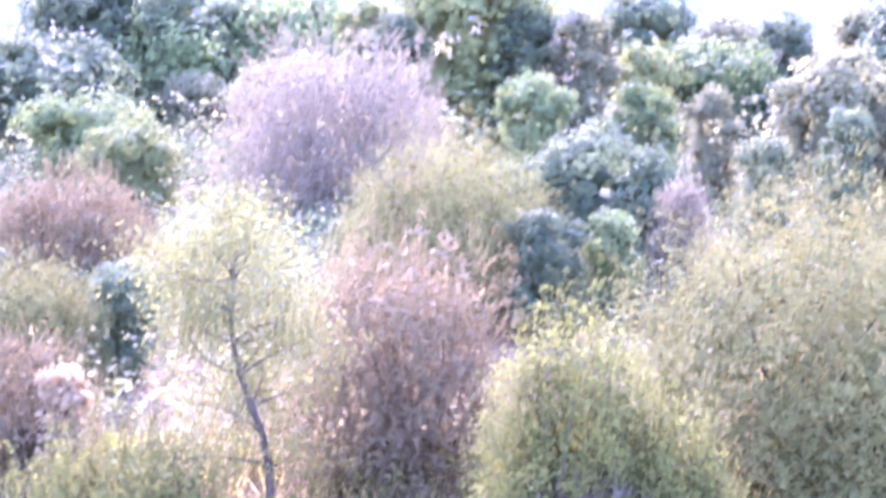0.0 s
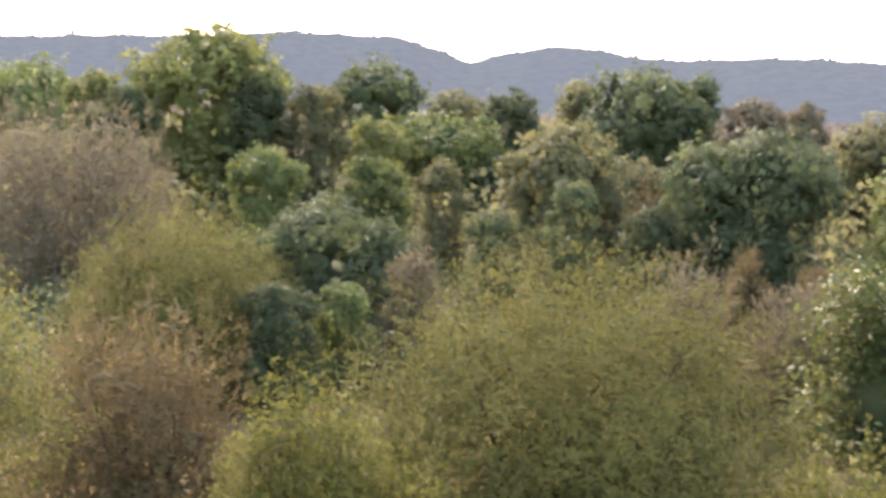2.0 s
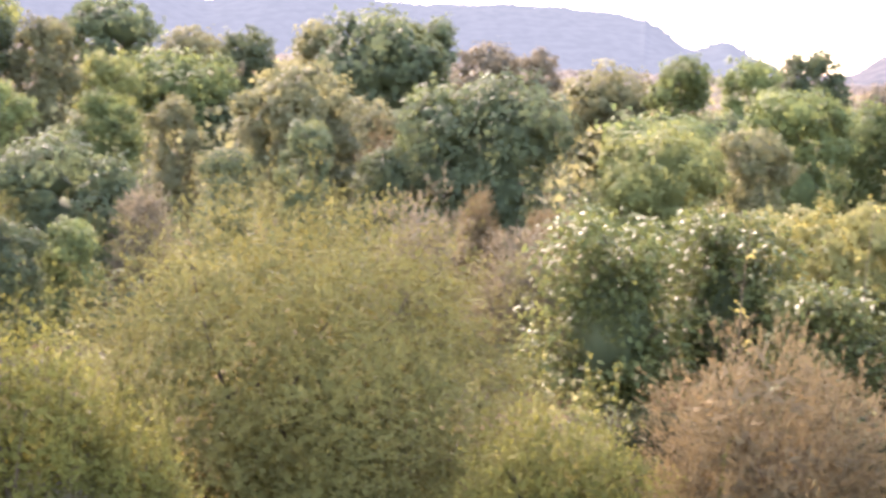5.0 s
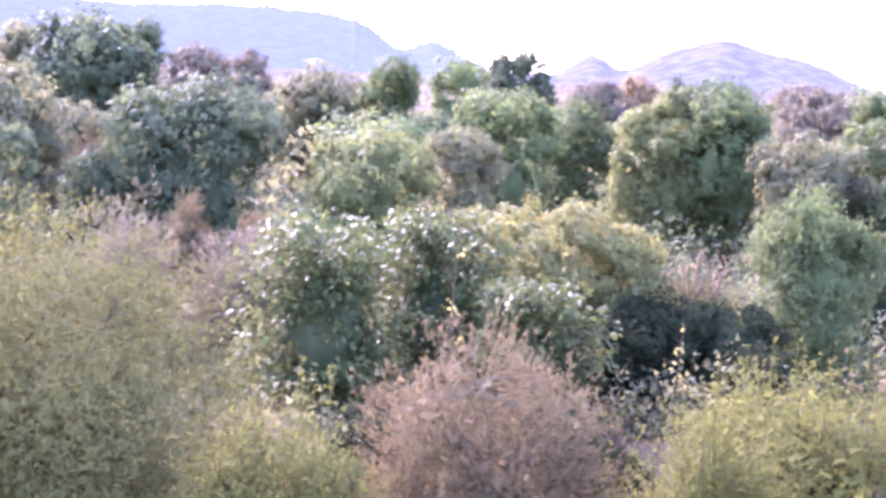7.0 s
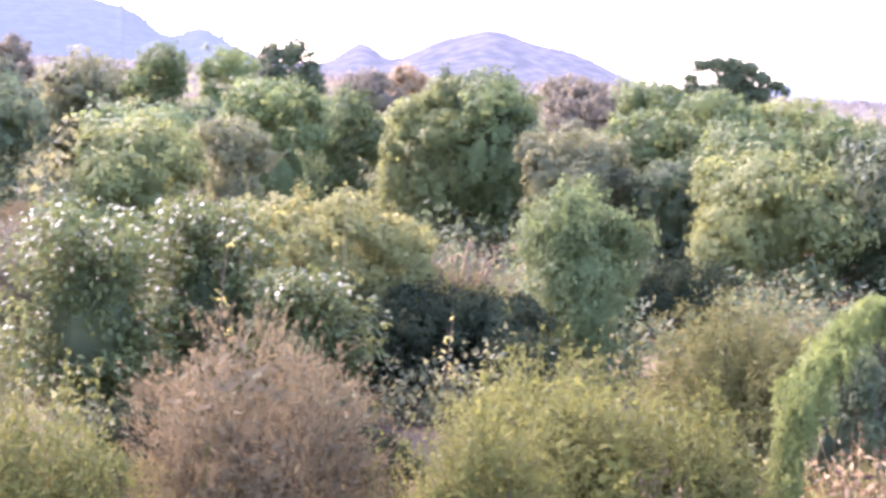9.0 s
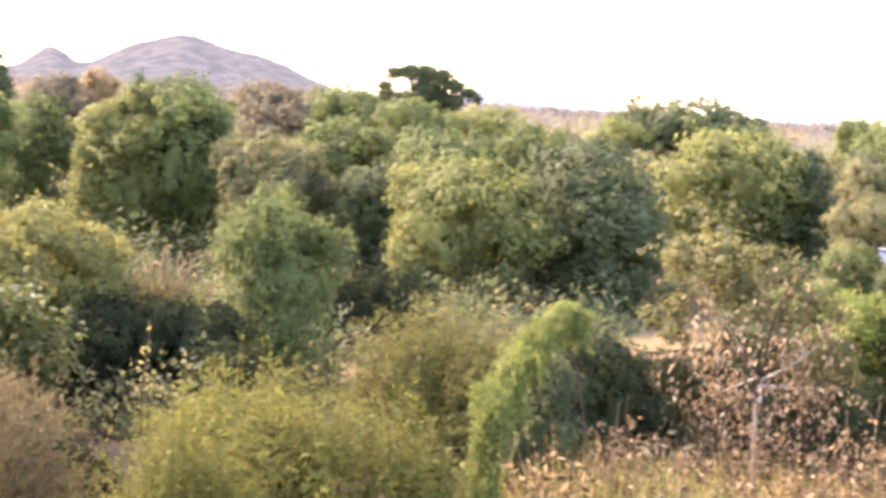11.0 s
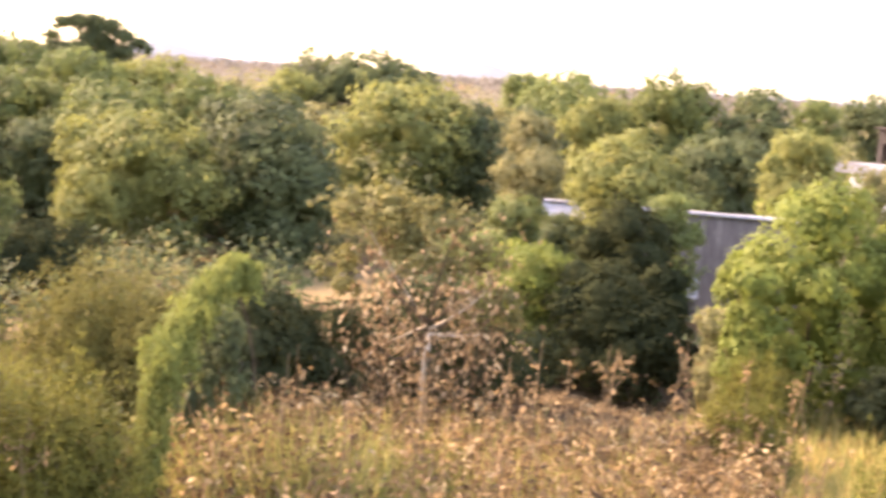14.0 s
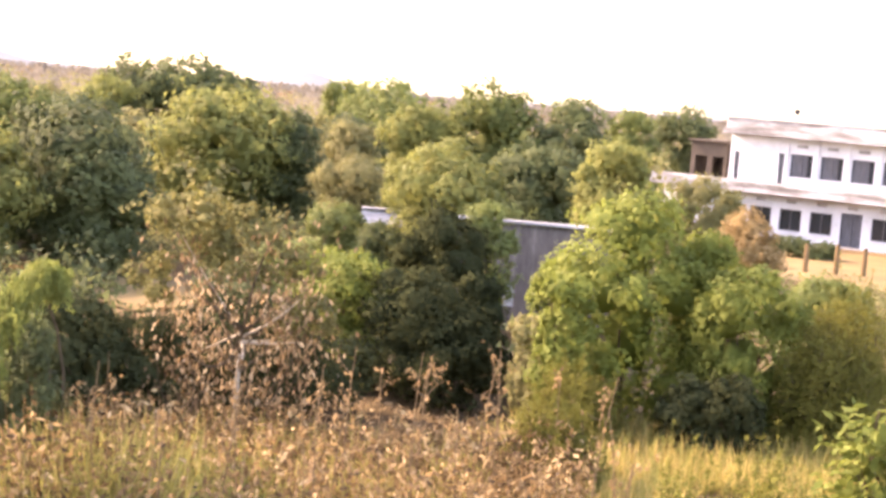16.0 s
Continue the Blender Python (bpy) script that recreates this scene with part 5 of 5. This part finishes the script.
# ---- trees and bushes: maker, kind, heading, distance, height, radius ----
PLANTS = [
    ("twig", "red", -12.16, 44.0, 3.6, 2.1),
    ("spray", "olive", -13.40, 33.0, 2.9, 1.3),
    ("sapling", "lemon", -6.95, 25.0, 4.9, 1.2),
    ("twig", "red", -1.54, 27.0, 4.1, 1.7),
    ("spray", "yellow", -10.60, 21.5, 2.2, 1.4),
    ("leafy", "light", -10.05, 62.0, 3.8, 1.8),
    ("leafy", "green", -11.45, 72.0, 4.3, 2.5),
    ("leafy", "dark", -13.00, 90.0, 6.5, 4.6),
    ("leafy", "green", -8.28, 120.0, 8.1, 6.5),
    ("leafy", "dark", -11.09, 140.0, 10.2, 6.7),
    ("twig", "brown", -3.60, 62.0, 7.2, 3.9),
    ("spray", "olive", -0.09, 42.0, 4.7, 2.5),
    ("spray", "olive", 12.67, 27.0, 5.0, 3.4),
    ("spray", "yellow", 4.01, 22.0, 3.7, 1.2),
    ("leafy", "green", -5.27, 130.0, 9.5, 4.5),
    ("leafy", "dark", -6.82, 120.0, 8.5, 2.3),
    ("twig", "brown", 7.48, 45.0, 3.6, 0.7),
    ("broad", "gloss", 22.69, 36.0, 4.2, 1.9),
    ("broad", "gloss", 26.31, 38.0, 4.2, 1.8),
    ("broad", "gloss", 29.52, 35.0, 3.1, 1.4),
    ("twig", "red", 28.22, 25.0, 3.4, 1.8),
    ("spray", "yellow", 21.43, 22.5, 2.7, 1.4),
    ("spray", "yellow", 7.23, 21.5, 2.6, 0.8),
    ("twig", "brown", 16.26, 40.0, 3.9, 1.1),
    ("twig", "brown", 20.12, 40.0, 3.4, 1.2),
    ("droop", "green", 38.26, 41.0, 4.6, 1.6),
    ("arch", "dry", 34.60, 47.0, 2.7, 1.7),
    ("spray", "olive", 33.82, 47.0, 1.9, 2.2),
    ("stalk", "gold", 34.38, 35.0, 2.3, 0.35),
    ("spray", "yellow", 37.57, 25.0, 3.1, 1.6),
    ("spray", "olive", 43.26, 34.0, 3.2, 1.5),
    ("spray", "olive", 45.51, 33.0, 2.9, 1.1),
    ("creeper", "lime", 46.55, 26.5, 3.95, 1.0),
    # two darkened trees for the shade beside the creeper
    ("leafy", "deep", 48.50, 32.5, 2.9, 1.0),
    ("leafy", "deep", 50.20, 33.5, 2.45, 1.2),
    ("leafy", "dark", 47.15, 28.6, 3.0, 0.65),
    ("dryleaf", "dry", 53.69, 33.0, 4.9, 2.2),
    ("spray", "yellow", 39.00, 23.5, 3.2, 1.9),
    ("spray", "yellow", 35.65, 21.5, 3.0, 1.0),
    ("spray", "yellow", 42.94, 23.0, 3.0, 0.9),
    ("spray", "yellow", 72.77, 38.0, 3.1, 1.2),
    ("spray", "yellow", 73.36, 40.0, 3.7, 1.1),
    ("spray", "yellow", 64.90, 36.0, 1.9, 0.9),
    ("spray", "yellow", 64.40, 31.5, 1.9, 0.8),
    ("broad", "bright", 74.65, 21.0, 4.0, 0.35),
    ("twig", "red", -13.42, 27.0, 2.6, 0.9),
    ("leafy", "dark", -10.41, 34.0, 2.5, 0.8),
    ("stalk", "gold", 30.97, 39.0, 4.3, 0.3),
    ("stalk", "gold", 27.18, 34.0, 4.1, 0.3),
    ("stalk", "dry", 59.97, 27.0, 3.1, 0.3),
    ("stalk", "dry", 59.98, 29.0, 2.6, 0.3),
    ("stalk", "dry", 59.35, 25.0, 3.1, 0.3),
    ("stalk", "dry", 62.50, 31.0, 2.7, 0.3),
    ("stalk", "dry", 61.99, 31.0, 2.5, 0.3),
    ("stalk", "dry", 57.82, 27.0, 3.1, 0.3),
    ("stalk", "dry", 56.13, 25.0, 3.1, 0.3),
    ("stalk", "dry", 53.78, 25.0, 3.0, 0.3),
    ("stalk", "dry", 64.19, 31.0, 2.5, 0.3),
    ("stalk", "dry", 65.71, 33.0, 1.8, 0.4),
    ("stalk", "dry", 66.49, 24.0, 3.0, 0.3),
    ("stalk", "dry", 57.06, 25.0, 3.1, 0.3),
    ("stalk", "dry", 46.51, 33.0, 1.4, 0.4),
    ("stalk", "dry", 47.24, 29.0, 2.0, 0.3),
    ("stalk", "dry", 49.51, 29.0, 2.5, 0.3),
    ("stalk", "dry", 52.14, 24.0, 2.6, 0.3),
    ("spray", "olive", 3.37, 24.0, 2.1, 1.1),
    ("twig", "brown", 5.27, 21.5, 1.9, 1.0),
    # darkened low trees where shade lies behind the field and under the bushes
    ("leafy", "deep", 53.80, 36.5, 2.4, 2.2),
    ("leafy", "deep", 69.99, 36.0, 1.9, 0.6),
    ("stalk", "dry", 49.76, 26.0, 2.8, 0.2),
    # row of darkened bushes in place of the shaded hollow below the canes
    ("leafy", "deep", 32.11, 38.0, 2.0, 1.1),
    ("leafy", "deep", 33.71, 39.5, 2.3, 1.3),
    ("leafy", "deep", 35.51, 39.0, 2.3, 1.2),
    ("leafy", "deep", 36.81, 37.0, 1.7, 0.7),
    ("spray", "yellow", 68.85, 22.0, 2.6, 0.6),
    ("spray", "yellow", 71.68, 22.5, 2.8, 0.7),
    ("spray", "yellow", 73.95, 21.5, 3.0, 0.6),
    ("leafy", "dark", -10.00, 125.0, 10.9, 5.2),
    ("leafy", "dark", -11.56, 122.0, 9.6, 4.3),
    ("leafy", "dark", -8.60, 118.0, 9.8, 2.6),
    ("leafy", "green", -4.98, 120.0, 9.3, 4.2),
    ("leafy", "dark", -6.87, 122.0, 8.7, 2.0),
    # one big crown: light leaf for its lit part, dark for its shaded right
    ("leafy", "light", 1.00, 88.0, 10.7, 3.8),
    ("leafy", "dark", 2.38, 86.0, 8.0, 1.9),
    ("leafy", "light", -2.68, 92.0, 8.4, 1.6),
    ("leafy", "dark", -1.65, 84.0, 7.7, 1.4),
    ("leafy", "dark", 6.10, 112.0, 9.7, 3.4),
    ("leafy", "olive_leaf", 4.10, 84.0, 7.9, 1.7),
    ("leafy", "dark", 10.66, 118.0, 8.2, 2.1),
    ("leafy", "olive_leaf", 8.95, 132.0, 8.3, 2.6),
    ("leafy", "green", 8.67, 96.0, 6.7, 3.2),
    ("leafy", "light", 6.22, 88.0, 6.4, 1.7),
    ("leafy", "dark", 14.94, 100.0, 9.3, 4.3),
    ("leafy", "dark", 16.63, 104.0, 9.1, 1.6),
    ("leafy", "olive_leaf", 12.81, 104.0, 8.7, 2.0),
    ("leafy", "green", 2.67, 68.0, 5.3, 1.4),
    ("leafy", "green", 6.23, 74.0, 4.9, 1.6),
    ("leafy", "olive_leaf", 8.41, 64.0, 5.1, 0.9),
    ("leafy", "olive_leaf", 12.10, 66.0, 6.5, 2.2),
    ("leafy", "dark", 12.59, 57.0, 4.7, 0.9),
    ("leafy", "dark", 10.07, 56.0, 3.8, 1.0),
    ("leafy", "dark", 15.22, 58.0, 4.0, 1.2),
    ("leafy", "dark", 4.67, 48.0, 4.3, 2.2),
    ("leafy", "dark", 3.15, 40.0, 2.9, 1.0),
    ("leafy", "green", 5.26, 42.0, 2.8, 0.8),
    ("leafy", "brown", 18.30, 94.1, 7.8, 2.1),
    ("leafy", "brown", 19.98, 150.1, 8.2, 1.9),
    ("leafy", "dark", 18.27, 60.1, 6.4, 2.9),
    ("leafy", "green", 16.59, 62.1, 5.9, 1.2),
    ("leafy", "olive_leaf", 13.30, 66.1, 4.7, 1.6),
    ("leafy", "olive_leaf", 22.26, 100.1, 7.1, 2.8),
    ("leafy", "green", 24.42, 92.1, 7.6, 1.9),
    ("leafy", "green", 26.62, 98.1, 7.8, 1.8),
    ("leafy", "dark", 28.56, 103.1, 8.4, 2.0),
    ("leafy", "green", 28.18, 70.1, 6.4, 2.3),
    ("leafy", "light", 24.08, 58.1, 5.0, 2.1),
    ("leafy", "light", 22.95, 56.1, 3.9, 1.1),
    ("leafy", "olive_leaf", 26.89, 60.1, 5.1, 1.3),
    ("leafy", "brown", 31.13, 150.1, 7.0, 3.6),
    ("leafy", "ochre", 32.37, 160.1, 7.6, 2.3),
    ("leafy", "brown", 38.57, 130.1, 7.1, 3.7),
    ("leafy", "olive_leaf", 37.64, 66.1, 5.2, 1.9),
    ("leafy", "light", 33.54, 70.1, 5.6, 1.3),
    ("leafy", "amber", 30.47, 41.1, 4.1, 1.6),
    ("leafy", "amber", 27.59, 42.1, 3.7, 1.0),
    ("leafy", "amber", 32.34, 41.1, 3.5, 1.0),
    ("leafy", "light", 33.72, 71.5, 6.8, 1.6),
    ("leafy", "dark", 34.80, 72.5, 7.2, 2.2),
    ("leafy", "green", 35.37, 70.1, 6.8, 1.8),
    ("leafy", "light", 32.66, 71.1, 5.9, 1.4),
    ("leafy", "green", 30.40, 78.1, 6.0, 2.0),
    ("leafy", "brown", 37.59, 150.1, 7.5, 2.7),
    ("leafy", "green", 40.15, 112.1, 7.4, 2.6),
    ("leafy", "green", 40.08, 75.1, 5.9, 2.3),
    ("leafy", "olive_leaf", 38.59, 68.1, 5.0, 1.3),
    ("leafy", "dark", 41.17, 66.1, 4.3, 1.5),
    ("leafy", "olive_leaf", 39.37, 68.1, 3.9, 1.5),
    ("leafy", "green", 42.58, 74.1, 6.8, 1.9),
    ("leafy", "light", 44.68, 76.1, 6.7, 1.6),
    ("leafy", "olive_leaf", 46.98, 78.1, 6.0, 1.6),
    # lit left half of a broad crown, given the light leaf
    ("leafy", "light", 44.42, 61.1, 5.0, 2.8),
    ("leafy", "green", 43.64, 68.1, 5.8, 2.4),
    ("leafy", "green", 45.98, 70.1, 6.2, 1.6),
    ("leafy", "light", 43.07, 59.1, 3.2, 1.2),
    # shaded right half of that crown, given the dark leaf
    ("leafy", "dark", 48.00, 64.1, 5.8, 3.1),
    ("leafy", "dark", 48.63, 62.1, 4.4, 2.3),
    ("leafy", "dark", 50.00, 113.0, 7.6, 2.9),
    ("leafy", "dark", 51.45, 112.1, 8.0, 3.0),
    ("leafy", "dark", 52.75, 114.0, 7.3, 2.3),
    ("leafy", "light", 48.77, 106.1, 6.5, 2.0),
    # another crown in two leaf tones: lit left, shaded right
    ("leafy", "light", 52.62, 80.1, 6.5, 3.1),
    ("leafy", "dark", 54.24, 82.1, 5.9, 2.6),
    ("leafy", "olive_leaf", 56.80, 86.1, 5.3, 1.5),
    ("leafy", "green", 56.44, 130.1, 7.4, 2.5),
    ("leafy", "green", 57.86, 112.0, 7.6, 3.1),
    # broad green crown, lighter leaf on its lit left, dark on its shaded right
    ("leafy", "green", 61.17, 76.0, 7.5, 2.7),
    ("leafy", "light", 59.16, 74.0, 6.4, 1.8),
    ("leafy", "dark", 63.92, 77.0, 7.2, 1.7),
    ("leafy", "dark", 63.06, 72.0, 5.4, 2.1),
    ("leafy", "light", 60.10, 60.0, 5.4, 2.3),
    ("leafy", "olive_leaf", 56.94, 68.0, 4.3, 1.4),
    ("leafy", "light", 65.33, 64.0, 5.8, 1.6),
    ("leafy", "green", 65.78, 120.0, 7.0, 1.8),
    ("leafy", "dark", 67.46, 126.0, 7.5, 2.2),
    ("leafy", "olive_leaf", 68.35, 78.0, 4.4, 1.6),
    ("leafy", "bright", 66.45, 39.0, 5.1, 1.7),
    ("leafy", "bright", 63.88, 40.0, 3.5, 0.6),
    ("leafy", "olive_leaf", 63.58, 38.0, 2.5, 0.6),
    ("leafy", "bright", 64.38, 37.0, 3.5, 0.7),
    ("leafy", "bright", 70.01, 38.0, 3.9, 1.3),
    ("leafy", "bright", 68.56, 40.0, 4.4, 0.9),
    ("leafy", "ochre", 69.72, 62.0, 3.9, 1.2),
    ("leafy", "green", 72.56, 42.0, 3.5, 1.1),
    # darkened mass for the shade left of the hut, continued further below
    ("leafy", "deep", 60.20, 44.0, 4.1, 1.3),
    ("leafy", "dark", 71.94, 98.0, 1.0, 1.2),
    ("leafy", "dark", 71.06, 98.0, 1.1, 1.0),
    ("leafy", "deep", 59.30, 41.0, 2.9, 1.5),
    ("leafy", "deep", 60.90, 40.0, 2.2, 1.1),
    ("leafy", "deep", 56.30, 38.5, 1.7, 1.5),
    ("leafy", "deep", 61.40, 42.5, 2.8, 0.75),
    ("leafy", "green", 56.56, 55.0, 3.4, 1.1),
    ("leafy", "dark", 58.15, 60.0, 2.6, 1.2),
    # darkened fillers for shaded gaps between bushes
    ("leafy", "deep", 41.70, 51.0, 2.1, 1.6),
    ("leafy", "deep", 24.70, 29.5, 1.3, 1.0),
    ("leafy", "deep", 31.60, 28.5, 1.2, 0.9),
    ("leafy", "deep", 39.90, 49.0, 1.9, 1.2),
    ("leafy", "bright", 57.25, 42.0, 3.1, 1.35),
    ("leafy", "green", 55.31, 47.9, 2.8, 0.9),
    ("leafy", "green", 61.59, 46.0, 4.3, 0.7),
    ("leafy", "dark", 53.61, 39.9, 2.8, 1.0),
    ("spray", "olive", 31.80, 42.5, 3.1, 1.4),
    ("stalk", "dry", 41.30, 22.5, 2.4, 0.3),
    ("stalk", "dry", 41.70, 22.0, 2.2, 0.3),
    ("stalk", "dry", 36.90, 22.0, 2.0, 0.3),
    # darkened filler for the shade under the bright trees
    ("leafy", "deep", 68.90, 36.5, 1.7, 0.9),
    ("umbrella", "dark", 42.75, 135.0, 9.6, 4.0),
    ("twig", "red", 15.00, 62.0, 4.5, 0.8),
    ("twig", "red", 20.60, 48.0, 3.2, 0.7),
    ("twig", "red", 18.24, 50.0, 3.4, 0.6),
    ("leafy", "ochre", -12.38, 26.0, 2.0, 0.4),
]
PLANTS += [("stalk", "dry", 49.6 + 1.13 * i + 0.4 * math.sin(i * 5.0), 25.5 + 3.0 * math.sin(i * 2.3), 2.4 + 0.5 * math.sin(i * 3.7), 0.3) for i in range(17)]
for maker, kind, heading, distance, height, radius in PLANTS:
    rng = np.random.default_rng(1000 + int((heading + 40) * 53) + int(distance * 7))
    plant = MAKERS[maker](kind, rng, height, radius, distance)
    turn = 0.0 if maker in ("sapling", "dryleaf", "creeper", "umbrella") else rng.uniform(0, 360)
    plant.matrix_world = Matrix.Translation(place(heading, distance)) @ Matrix.Rotation(radians(turn - (heading if turn == 0 else 0)), 4, "Z")
    tagged(plant, LABELS[(maker, kind)], CATEGORY[maker], "%s %ss" % (kind.replace("_leaf", ""), CATEGORY[maker]))

# ---- woodland trees farther back: eight grown, then repeated ----
rng = np.random.default_rng(77)
KINDS = ("dark", "green", "light", "olive_leaf", "dark", "green", "light", "olive_leaf")
GROWN = []
for i in range(115):
    heading, distance = -21 + 100 * ((i * 0.618034) % 1.0), rng.uniform(78, 200)
    top = 7 + distance * math.tan(radians(rng.uniform(-2.2, -0.75)))
    if 66.5 < heading and distance < 140:
        continue
    kind = KINDS[len(GROWN) % 8]
    if len(GROWN) < 8:
        tree = leafy(kind, rng, 6.0, 3.4, 330)
        tagged(tree, LABELS[("leafy", kind)], "tree", "woodland trees")
        m = pose(*place(heading, distance), 0, 0, rng.uniform(0, 360))
        tree.matrix_world = m @ Matrix.Scale(top / 6.0, 4)
        GROWN.append(tree)
    else:
        src = GROWN[i % 8]
        grow = top / 6.0 / src.scale.x
        copy_thing(src, pose(*place(heading, distance), 0, 0, rng.uniform(0, 360)) @ Matrix.Scale(grow, 4))
